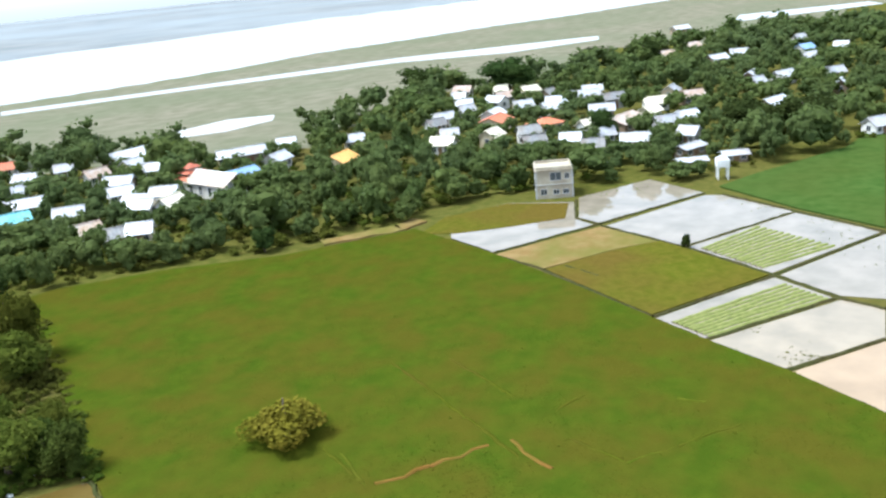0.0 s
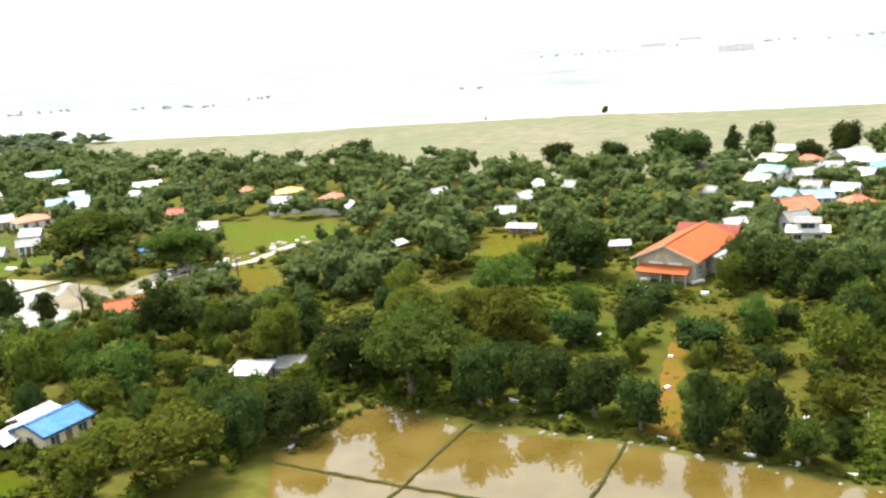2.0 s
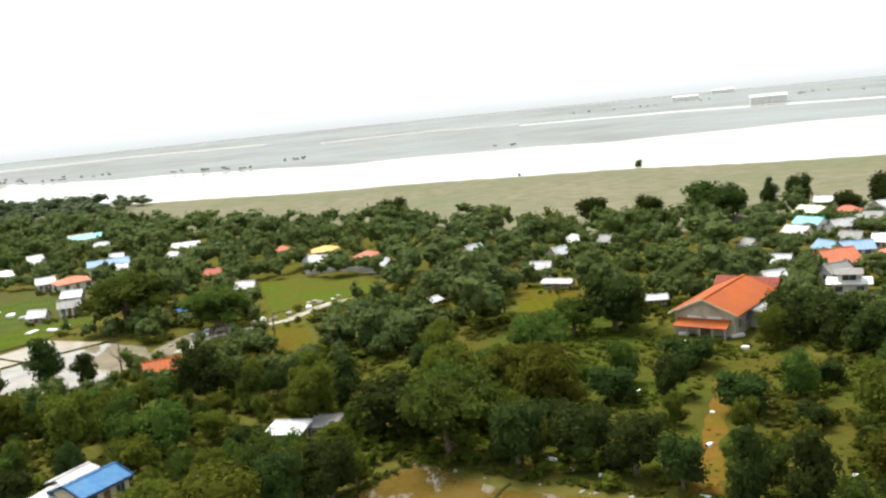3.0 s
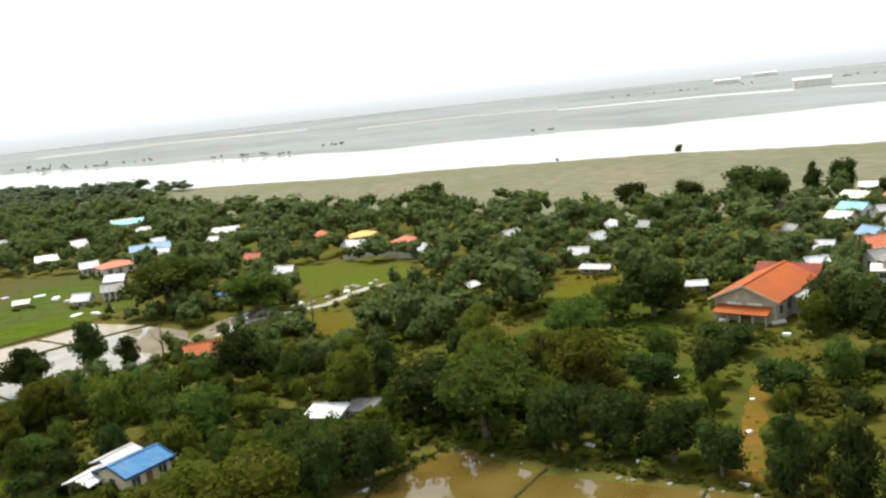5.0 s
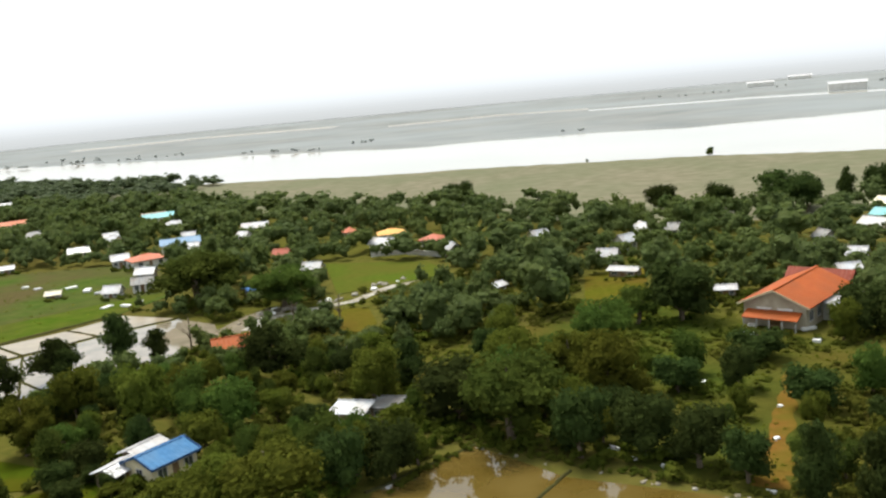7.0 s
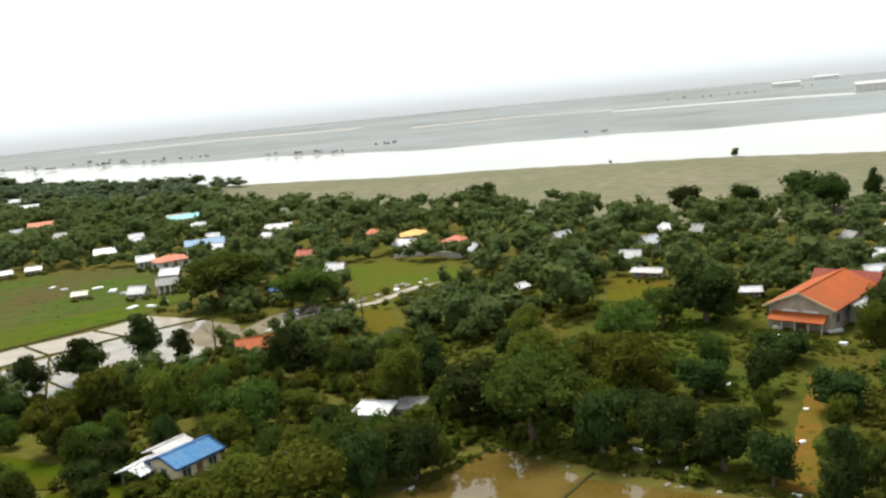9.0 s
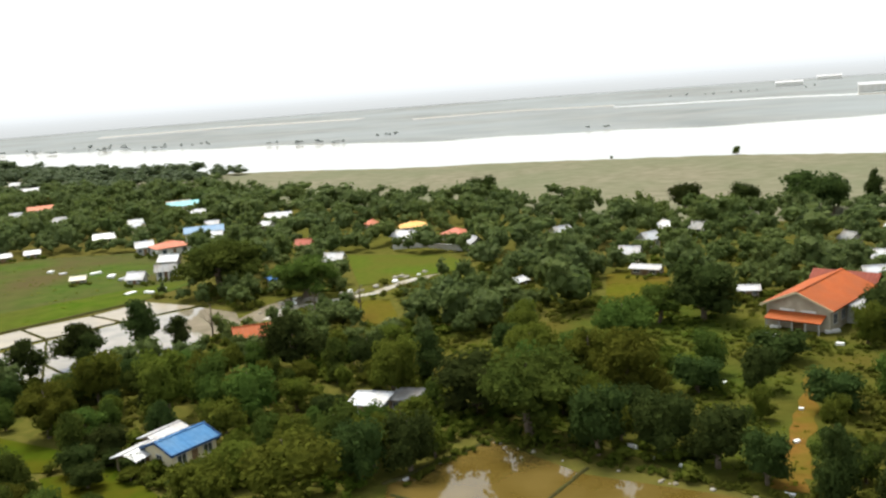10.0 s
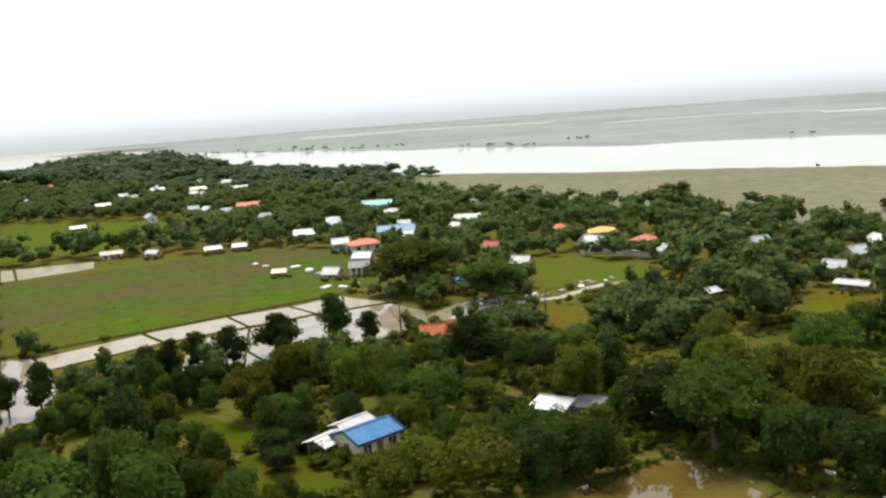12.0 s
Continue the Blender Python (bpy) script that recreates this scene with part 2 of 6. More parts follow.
def box(bm, x0, y0, z0, x1, y1, z1, bevel=0.0):
    r = bmesh.ops.create_cube(bm, size=1.0, matrix=Matrix.LocRotScale(((x0 + x1) / 2, (y0 + y1) / 2, (z0 + z1) / 2), None, (x1 - x0, y1 - y0, z1 - z0)))
    if bevel:
        es = list({e for v in r["verts"] for e in v.link_edges})
        bmesh.ops.bevel(bm, geom=es, offset=bevel, segments=2, affect="EDGES")
    return bm


def prism(bm, pts, z0, z1):
    """A slab over a polygon."""
    lo = [bm.verts.new((x, y, z0)) for x, y in pts]
    hi = [bm.verts.new((x, y, z1)) for x, y in pts]
    n = len(pts)
    bm.faces.new(hi)
    bm.faces.new(lo[::-1])
    for i in range(n):
        bm.faces.new((lo[i], lo[(i + 1) % n], hi[(i + 1) % n], hi[i]))
    return bm


def inside(x, y, poly):
    c, j = False, len(poly) - 1
    for i in range(len(poly)):
        (xi, yi), (xj, yj) = poly[i], poly[j]
        if (yi > y) != (yj > y) and x < (xj - xi) * (y - yi) / (yj - yi) + xi:
            c = not c
        j = i
    return c


def slab(name, pts, top, mat, label, category, low=-0.3):
    bm = prism(bmesh.new(), pts, low, top)
    bmesh.ops.triangulate(bm, faces=[f for f in bm.faces if len(f.verts) > 4])
    return tagged(part(name, bm, mat), label, category, kind="structure")


def ridge(name, a, b, width, height, label, wobble=0.12, mat=None):
    """An earth bank between two points, uneven along its length."""
    a, b = Vector(a), Vector(b)
    length = (b - a).length
    n = max(2, int(length / 1.2))
    u = (b - a) / length
    s = Vector((-u.y, u.x))
    bm, prev = bmesh.new(), None
    for i in range(n + 1):
        c = a + u * (length * i / n) + s * random.uniform(-wobble, wobble)
        w, h = width * random.uniform(0.8, 1.2), height * random.uniform(0.8, 1.2)
        ring = [bm.verts.new((*(c + s * (k * w)), z)) for k, z in ((-0.5, -0.1), (-0.28, h * 0.9), (0, h), (0.28, h * 0.9), (0.5, -0.1))]
        if prev:
            for k in range(4):
                bm.faces.new((prev[k], prev[k + 1], ring[k + 1], ring[k]))
        prev = ring
    return tagged(part(name, bm, mat or M_MUD, smooth=True), label, "earth bank", "earth banks", "structure")


# ---- ground: one sheet to the horizon, hollowed where the river runs ----
NEAR_BANK = [(-4900, 3900), (-1300, 1330), (-620, 860), (-340, 670), (-160, 562), (-47, 516), (44, 483), (127, 450), (230, 388), (330, 331), (422, 314), (520, 262), (698, 174), (1000, 30), (1500, -200), (4900, -1700)]
FAR_BANK = [(-4900, 5200), (-2000, 2500), (-680, 1197), (-374, 980), (-122, 819), (-20, 760), (112, 728), (238, 690), (404, 690), (560, 620), (700, 560), (890, 448), (1200, 310), (1700, 90), (4900, -1300)]


def bank(line, x):
    return np.interp(x, [p[0] for p in line], [p[1] for p in line])


def span(stops):
    out = []
    for (a, step), (b, _) in zip(stops, stops[1:]):
        out += list(np.arange(a, b, step))
    return np.array(out + [stops[-1][0]])


gx = span([(-4900, 400), (-900, 40), (-420, 8), (720, 40), (1500, 400), (4900, 1)])
gy = span([(-4900, 500), (-400, 40), (120, 8), (1000, 40), (1800, 400), (5200, 1)])
X, Y = np.meshgrid(gx, gy)
wig = 6 * np.sin(X / 37) + 4 * np.sin(X / 17 + 1)
depth = np.minimum(Y - bank(NEAR_BANK, X) - wig * 0.5, bank(FAR_BANK, X) + wig * 1.5 - Y)
Z = -2.2 * np.clip((depth + 5) / 14, 0, 1)
nx, ny = len(gx), len(gy)
idx = np.arange(nx * ny).reshape(ny, nx)
quads = np.stack([idx[:-1, :-1], idx[:-1, 1:], idx[1:, 1:], idx[1:, :-1]], -1).reshape(-1, 4)
ground = new("ground", mesh_from("ground", np.stack([X, Y, Z], -1).reshape(-1, 3).tolist(), quads.tolist(), M_GROUND, True))
ground.data.materials.append(M_FLAT)
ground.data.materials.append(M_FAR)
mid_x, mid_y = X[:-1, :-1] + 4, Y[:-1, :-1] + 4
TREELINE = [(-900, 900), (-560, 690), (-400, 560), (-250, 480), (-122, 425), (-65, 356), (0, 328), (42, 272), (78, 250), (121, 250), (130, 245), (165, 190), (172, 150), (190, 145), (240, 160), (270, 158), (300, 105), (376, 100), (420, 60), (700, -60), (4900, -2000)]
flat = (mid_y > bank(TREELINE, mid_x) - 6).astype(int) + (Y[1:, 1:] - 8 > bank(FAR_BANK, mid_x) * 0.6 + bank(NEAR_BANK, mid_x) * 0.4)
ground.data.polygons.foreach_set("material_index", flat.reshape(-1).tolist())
tagged(ground, "flat ground of grass and bare soil reaching the horizon", "ground", kind="structure")

bm = bmesh.new()
pts = [(x, y - 12) for x, y in NEAR_BANK] + [(x, y + 14) for x, y in FAR_BANK[::-1]]
wf = bm.faces.new([bm.verts.new((x, y, -1.0)) for x, y in pts])
bmesh.ops.triangulate(bm, faces=[wf])
tagged(part("river_water", bm, M_RIVER), "wide pale river mirroring the bright sky", "river", kind="structure")


def pool(name, pts, mat, label, top=0.04):
    return slab(name, pts, top, mat, label, "water", low=-0.2)


# narrow waters on the river flat
pool("backwater_channel", [(251.2, 337.2), (302.3, 292.7), (384.6, 226.6), (444.5, 146.0), (425.3, 139.7), (387.2, 169.4), (366.1, 216.0), (292.2, 283.2), (241.9, 325.3)], M_RIVER, "narrow backwater channel across the river flat")
pool("backwater_pool", [(203.7, 204.4), (197.3, 196.7), (209.5, 183.8), (227.0, 180.0), (236.8, 186.5), (228.7, 199.7)], M_RIVER, "long pale backwater pool beside the village trees")
pool("backwater_pool", [(481.2, 88.5), (519.6, 92.6), (558.7, 32.3), (538.1, 24.5), (512.5, 52.8)], M_RIVER, "pale backwater pool on the river flat")
# waters and pale fields across the river
pool("far_channel", [(173.5, 1197.4), (356.3, 1112.0), (534.9, 915.0), (557.8, 954.0), (374.7, 1168.9), (179.8, 1240.1)], M_RIVER, "thin channel across the far plain")


pool("far_field", [(-620, 1480), (-420, 1560), (-200, 1500), (-190, 1570), (-420, 1640), (-640, 1560)], M_SILT, "pale flooded field on the far plain")
pool("far_field", [(-90, 1290), (60, 1330), (180, 1260), (190, 1300), (60, 1385), (-95, 1340)], M_SILT, "pale flooded field on the far plain")


def far_hills():
    """Low hills that close the plain at the horizon, all round."""
    n, bm, prev = 180, bmesh.new(), None
    for i in range(n + 1):
        a = 2 * math.pi * (i % n) / n
        h = 12 + 26 * max(0.0, noise.noise(Vector((math.cos(a) * 3, math.sin(a) * 3, 2)))) + 10 * noise.noise(Vector((math.cos(a) * 14, math.sin(a) * 14, 5)))
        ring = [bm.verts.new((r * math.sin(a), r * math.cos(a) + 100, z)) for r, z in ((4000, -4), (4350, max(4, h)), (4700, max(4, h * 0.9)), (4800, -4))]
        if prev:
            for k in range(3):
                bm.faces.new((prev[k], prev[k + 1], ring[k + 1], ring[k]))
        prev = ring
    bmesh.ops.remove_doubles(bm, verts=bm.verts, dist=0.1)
    return tagged(part("far_hills", bm, M_HILL_HAZED, smooth=True), "low hills along the horizon, coloured pale with haze", "hills", kind="structure")


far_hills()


def haze_backdrop():
    """A glowing ring of painted haze behind everything, thinning out upwards into the sky."""
    m = bpy.data.materials.new("hazy_distance")
    m.use_nodes = True
    nt = m.node_tree
    nt.nodes.remove(nt.nodes["Principled BSDF"])
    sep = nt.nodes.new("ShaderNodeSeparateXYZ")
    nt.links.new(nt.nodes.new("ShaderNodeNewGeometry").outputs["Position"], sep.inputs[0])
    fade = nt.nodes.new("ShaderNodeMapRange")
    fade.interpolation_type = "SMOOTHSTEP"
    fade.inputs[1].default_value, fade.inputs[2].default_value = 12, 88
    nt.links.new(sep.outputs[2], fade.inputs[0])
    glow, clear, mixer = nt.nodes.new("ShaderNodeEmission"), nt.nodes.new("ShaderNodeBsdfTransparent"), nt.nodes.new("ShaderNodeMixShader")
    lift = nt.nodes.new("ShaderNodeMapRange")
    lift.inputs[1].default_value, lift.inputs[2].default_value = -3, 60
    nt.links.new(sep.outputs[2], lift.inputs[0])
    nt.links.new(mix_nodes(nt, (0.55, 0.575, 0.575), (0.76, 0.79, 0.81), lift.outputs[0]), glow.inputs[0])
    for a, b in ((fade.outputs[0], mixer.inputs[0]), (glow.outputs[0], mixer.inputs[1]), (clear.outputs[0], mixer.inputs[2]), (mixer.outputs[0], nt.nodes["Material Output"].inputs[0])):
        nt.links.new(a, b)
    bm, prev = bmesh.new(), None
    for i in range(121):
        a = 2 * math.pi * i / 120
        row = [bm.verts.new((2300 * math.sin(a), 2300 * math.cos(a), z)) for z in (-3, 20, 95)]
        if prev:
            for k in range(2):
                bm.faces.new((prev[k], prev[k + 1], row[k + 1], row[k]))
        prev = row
    return tagged(part("distance_backdrop", bm, m, smooth=True), "glowing backdrop of painted pale haze along the horizon", "backdrop", kind="structure")


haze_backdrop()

# ---- rice field and paddies ----
def strip(name, line, width, top, mat, label, ragged):
    """A worn track along a line, with ragged edges."""
    bm, prev = bmesh.new(), None
    seed = random.uniform(0, 90)
    for (ax, ay), (bx, by) in zip(line, line[1:]):
        n = max(2, int(math.hypot(bx - ax, by - ay) / 0.5))
        u = Vector((bx - ax, by - ay)).normalized()
        for k in range(n + 1):
            c = Vector((ax, ay)) + (Vector((bx, by)) - Vector((ax, ay))) * (k / n)
            side = Vector((-u.y, u.x))
            w0 = width * (0.5 + ragged * noise.noise(Vector((c.x * 0.22, c.y * 0.22, seed))))
            w1 = width * (0.5 + ragged * noise.noise(Vector((c.x * 0.22, c.y * 0.22, seed + 9))))
            row = [bm.verts.new((*(c + side * w), z)) for w, z in ((w0 + 0.1, -0.05), (w0, top), (-w1, top), (-w1 - 0.1, -0.05))]
            if prev:
                for m in range(3):
                    bm.faces.new((prev[m], prev[m + 1], row[m + 1], row[m]))
            prev = row
    return tagged(part(name, bm, mat), label, "path", kind="structure")


RICE = [(80.6, 118.3), (88.4, 115.5), (100.0, 103.6), (109.9, 89.1), (126.7, 74.4), (117.5, 56.5), (108.3, 41.6), (98.7, 27.4), (93.9, 20.2), (88.7, 11.4), (81.9, 2.0)] + [(60, -35), (5, -20), (22, 25), (43, 55.2), (49.5, 65.5), (78, 108)]
slab("rice_field", RICE, 0.3, M_RICE, "large field of dense green rice", "rice field")
W1 = [(122.9, 65.7), (117.8, 56.4), (134.2, 46.1), (137.1, 50.3), (147.1, 54.0), (144.8, 65.4), (134.7, 72.7)]
W2 = [(136.5, 49.4), (135.6, 45.1), (155.9, 33.8), (164.0, 45.3), (150.1, 54.1)]
W3 = [(133.9, 44.2), (126.0, 30.0), (146.0, 17.8), (154.5, 29.8), (154.1, 33.1)]
W4 = [(126.1, 29.4), (117.0, 16.9), (137.6, 5.0), (145.4, 17.6)]
W5 = [(116.6, 15.7), (110.8, 8.7), (110.9, 3.4)] + [(108, -6), (136, -8)] + [(136.3, 4.6)]
W6 = [(98.6, 27.2), (94.3, 20.5), (109.8, 8.7), (115.7, 16.5)]
W7 = [(93.8, 20.0), (89.0, 11.4), (99.2, 2.8), (107.6, 3.2), (109.4, 8.0)]
W8 = [(88.3, 10.8), (98.3, 2.8)] + [(98, -14), (80, -18)] + [(82.2, 2.0)]
for w in (W1, W2, W3, W4, W5, W6):
    pool("flooded_paddy", w, M_PADDY, "flooded rice paddy with pale muddy water", 0.05)
pool("silted_paddy", W7, M_SILT, "shallow paddy of beige silt under thin water", 0.05)
pool("silted_paddy", W8, M_TAN, "drained paddy of tan silt beside the rice", 0.05)
slab("marsh", [(126.2, 66.3), (131.2, 59.0), (137.2, 52.0), (146.2, 54.6), (144.4, 65.4), (134.6, 72.9), (124.6, 72.5)], 0.09, M_GRASS, "grassy mud bank above the flooded paddy", "marsh")
strip("sand_strip", [(131.8, 76.1), (127.0, 77.5), (122.0, 82.0), (117.1, 86.6)], 3.0, 0.34, M_STUBBLE, "bare sandy strip along the rice field", 0.4)
slab("stubble_field", [(117.1, 55.8), (112.7, 46.4), (116.4, 43.7), (122.9, 39.2), (127.6, 34.3), (133.4, 44.8)], 0.1, M_STUBBLE, "brown stubble paddy", "field")
slab("rice_plot", [(112.3, 45.9), (99.6, 27.6), (116.1, 17.0), (125.0, 29.8), (127.4, 33.9), (122.5, 38.9), (116.0, 43.4)], 0.22, M_GRASS, "small plot of green rice", "rice field")
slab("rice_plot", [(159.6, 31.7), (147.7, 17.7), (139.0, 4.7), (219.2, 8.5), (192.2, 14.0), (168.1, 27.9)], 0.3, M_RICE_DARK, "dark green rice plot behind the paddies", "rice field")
for a, b in ([(122.9, 65.7), (117.6, 56.3)], [(117.6, 56.3), (134.6, 45.5)], [(134.6, 45.5), (155.2, 33.5)], [(137.7, 50.3), (134.3, 45.2)], [(148.5, 54.1), (137.7, 50.3)], [(133.8, 44.7), (125.5, 29.7)], [(125.5, 29.7), (116.4, 16.4)],
             [(126.0, 29.8), (145.7, 17.7)], [(154.8, 30.3), (137.4, 4.7)], [(116.6, 16.4), (137.1, 4.6)], [(116.2, 16.2), (109.7, 7.4)], [(99.2, 27.5), (116.2, 16.3)], [(98.6, 27.3), (93.9, 20.2)],
             [(94.0, 20.3), (109.9, 8.5)], [(93.6, 20.1), (88.6, 11.3)], [(88.6, 11.3), (98.9, 2.8)], [(88.3, 11.2), (81.8, 2.0)], [(109.9, 8.5), (107.6, 3.2)], [(117.3, 56.2), (112.3, 46.0)], [(114.4, 43.8), (111.2, 37.9)], [(112.0, 45.9), (99.1, 27.5)]):
    ridge("paddy_bund", a, b, 0.62, 0.24, "low dark earth bund between paddies")


for a, b in ([(56.7, 39.8), (60.9, 36.9)], [(60.9, 36.9), (65.7, 33.3)], [(67.2, 31.9), (63.9, 26.6)]):
    ridge("soil_strip", a, b, 0.7, 0.4, "bare reddish soil strip through the rice", 0.35, M_PATH)
for a, b in ([(69.1, 26.9), (66.7, 21.0)], [(66.7, 21.0), (70.7, 17.7)], [(70.7, 17.7), (76.1, 13.5)], [(60.5, 47.9), (56.7, 41.3)], [(81.8, 45.5), (75.2, 35.0)], [(73.4, 30.1), (77.5, 28.4)], [(79.9, 52.4), (63.7, 28.6)], [(60.3, 45.8), (55.6, 39.6)], [(79.2, 19.8), (79.3, 17.1)]):
    ridge("field_bund", a, b, 0.55, 0.35, "thin overgrown bund across the rice field", 0.15, M_WEED)


def lerp(a, b, t):
    return (a[0] + (b[0] - a[0]) * t, a[1] + (b[1] - a[1]) * t)


def seed_rows(quad, n, t0, t1):
    """Raised green seedling rows between two opposite sides of a plot."""
    for i in range(n):
        t = t0 + (t1 - t0) * i / (n - 1)
        ridge("seedling_row", lerp(lerp(quad[0], quad[1], t), lerp(quad[3], quad[2], t), 0.04), lerp(lerp(quad[0], quad[1], t), lerp(quad[3], quad[2], t), 0.96), 0.75, 0.22, "row of pale green rice seedlings", 0.08, M_SEEDLING)


seed_rows(W6, 8, 0.3, 0.96)
seed_rows([lerp(W4[0], W4[1], 0.1), lerp(W4[0], W4[1], 0.9), W4[2], W4[3]][:2] + [lerp(W4[1], W4[2], 0.62), lerp(W4[0], W4[3], 0.62)], 13, 0.06, 0.94)

# muddy pond plots in front of the orchard
POND = [(-12.4, 93.6), (-0.8, 104.7)] + [(8.7, 93.8), (24.1, 85.9), (49.1, 65.7)] + [(43, 54.5), (32, 38), (-12, 66)]
pool("muddy_pond", POND, M_POND, "flooded plot with brown muddy water", 0.05)
for a, b in ([(9.3, 95.3), (-1.0, 79.5)], [(24.2, 85.9), (16.2, 72.9)], [(-11.9, 91.0), (1.0, 82.5)], [(1.0, 82.5)] + [(43.0, 55.1)], [(49.1, 65.7), (42.6, 54.8)], [(-13.0, 93.8), (-0.8, 104.9)]):
    ridge("pond_bund", a, b, 0.5, 0.22, "thin dark mud bund across the pond")

# paddies and meadows beside the village
for w in (
          [(-84.4, 166.4), (-74.1, 177.4), (-61.1, 187.5), (-51.6, 180.5), (-48.1, 170.7), (-56.0, 153.4), (-67.9, 140.7), (-83.2, 137.4), (-92.2, 156.7)], [(-124.5, 143.3), (-118.5, 144.8), (-110.1, 137.2), (-99.9, 127.1), (-93.4, 112.5), (-94.5, 106.6)] ):
    pool("flooded_paddy", w, M_PADDY, "flooded rice paddy with pale muddy water", 0.05)
# last two plots: pale silt colour stands in for a bright sky reflection
for w in ([(-118.0, 144.8), (-106.3, 162.2), (-97.7, 155.5), (-110.1, 137.9)], [(-106.0, 163.1), (-94.6, 176.5), (-85.6, 167.8), (-97.4, 156.8)], [(-94.0, 177.0), (-84.0, 185.4), (-75.3, 179.0), (-84.8, 168.3)], [(-83.4, 185.9), (-76.0, 196.2), (-61.7, 188.7), (-74.7, 179.4)], [(-206.7, 243.6), (-203.2, 245.0), (-188.3, 227.3), (-190.9, 224.4)], [(-203.1, 246.0), (-182.0, 256.5), (-173.2, 243.7), (-187.4, 227.2)]):
    pool("silted_paddy", w, M_SILT, "shallow paddy of beige silt under thin water", 0.05)
for a, b in ([(-125.5, 144.5), (-107.4, 164.1)], [(-107.4, 164.1), (-76.5, 197.5)], [(-109.8, 137.2), (-97.2, 156.0)], [(-97.2, 156.0), (-74.6, 178.4)], [(-74.6, 178.4), (-61.4, 188.7)], [(-106.4, 163.1), (-97.4, 156.0)], [(-94.4, 177.0), (-84.9, 167.3)], [(-83.9, 185.9), (-74.6, 178.4)], [(-118.5, 144.8), (-109.8, 137.2)], [(-204.1, 246.1), (-187.1, 226.4)], [(-78.1, 150.8), (-68.6, 141.7)], [(-84.4, 166.4), (-72.1, 138.4)]):
    ridge("paddy_bund", a, b, 0.62, 0.24, "low dark earth bund between paddies")
FLOODED_YARD = [(-50.0, 174.0), (-46.2, 185.5), (-42.6, 190.5), (-37.5, 192.0), (-38.5, 184.0), (-41.5, 176.5), (-44.5, 171.0)]
pool("flooded_yard", FLOODED_YARD, M_PADDY, "pale flooded yard beside the village road", 0.05)
slab("green_meadow", [(-188.0, 220.8), (-168.1, 237.6), (-133.1, 267.9), (-92.3, 265.6), (-69.1, 218.6), (-76.9, 198.7), (-108.0, 165.0), (-126.7, 146.0)], 0.1, M_MEADOW, "green and reddish meadow beside the paddies", "meadow")
slab("grass_strip", [(-143.4, 166.3), (-119.3, 183.3), (-87.1, 210.1), (-71.1, 220.3), (-77.2, 199.4), (-108.3, 165.5), (-127.1, 146.4)], 0.12, M_STRIP, "fresh green grass strip along the paddies", "meadow")
MEADOW_B = [(-311.2, 371.4), (-261.0, 365.4), (-209.8, 365.6), (-176.0, 309.3), (-197.0, 278.4), (-218.4, 258.0)]
slab("green_meadow", MEADOW_B, 0.1, M_LAWN, "flat dark green meadow before the far village", "meadow")
slab("rough_meadow", [(25.2, 194.6), (39.3, 199.5), (33.2, 168.3), (30.4, 155.4), (21.0, 166.0)], 0.1, M_GRASS, "rough meadow below a grey house", "meadow")
slab("green_meadow", [(-108.9, 136.6), (-96.4, 154.3), (-91.6, 154.2), (-78.5, 127.5), (-99.4, 127.1)], 0.1, M_GRASS, "small green meadow under the paddies", "meadow")
FOOTBALL = [(-37.1, 239.0), (-9.8, 229.3), (-3.5, 210.6), (-28.7, 198.5)]
slab("playing_field", FOOTBALL, 0.12, M_LAWN, "bright green playing field among the trees", "lawn")
ORCHARD = [(-16.1, 157.6), (19.8, 157.9), (34.2, 167.9), (59.8, 125.2), (63.6, 109.9)] + [(68, 100), (47, 72), (24, 87), (-8, 125)]
slab("orchard_meadow", ORCHARD, 0.08, M_ORCHARD, "rough yellow-brown meadow under the orchard trees", "meadow")
BROWN_FIELD = [(-28.0, 184.5), (-20.5, 183.0), (-17.7, 169.8), (-19.2, 160.5), (-24.0, 166.0)]
slab("bare_field", BROWN_FIELD, 0.1, M_GRASS, "small bare brown field among the trees", "field")
LAWN_A = [(-71.5, 117.5), (-55.3, 109.0), (-53.8, 102.3), (-62.1, 102.2)]
LAWN_B = [(-54.4, 100.4), (-46.4, 103.1), (-34.5, 90.4), (-46.9, 89.3)]
slab("lawn", LAWN_A, 0.1, M_RICE, "dark green lawn between the trees", "lawn")
slab("lawn", LAWN_B, 0.1, M_RICE, "dark green lawn between the trees", "lawn")

PATH_LINE = [(43.8, 123.0), (37.8, 109.9), (32.9, 99.2), (30.2, 89.8)]
PATH_POINTS = [lerp(a, b, t / 5) for a, b in zip(PATH_LINE, PATH_LINE[1:]) for t in range(6)]
strip("soil_path", PATH_LINE, 2.4, 0.115, M_PATH, "worn reddish soil path through the orchard", 0.5)
strip("soil_path", [(28.3, 87.1), (30.1, 90.9), (31.8, 93.5)], 3.0, 0.12, M_PATH, "worn reddish soil path through the orchard", 0.5)
ROAD = [(-43.5, 172.5), (-39.0, 182.0), (-31.9, 186.6), (-24.3, 191.0), (-16.7, 202.1), (-8.1, 211.8)]
strip("village_road", ROAD, 2.7, 0.07, M_ROAD, "pale concrete village road", 0.45)

# ---- houses ----
KEEP = []       # places that stay in sight
YARD = []       # houses with shrubs before their walls
FOOT = []       # footprints with radius


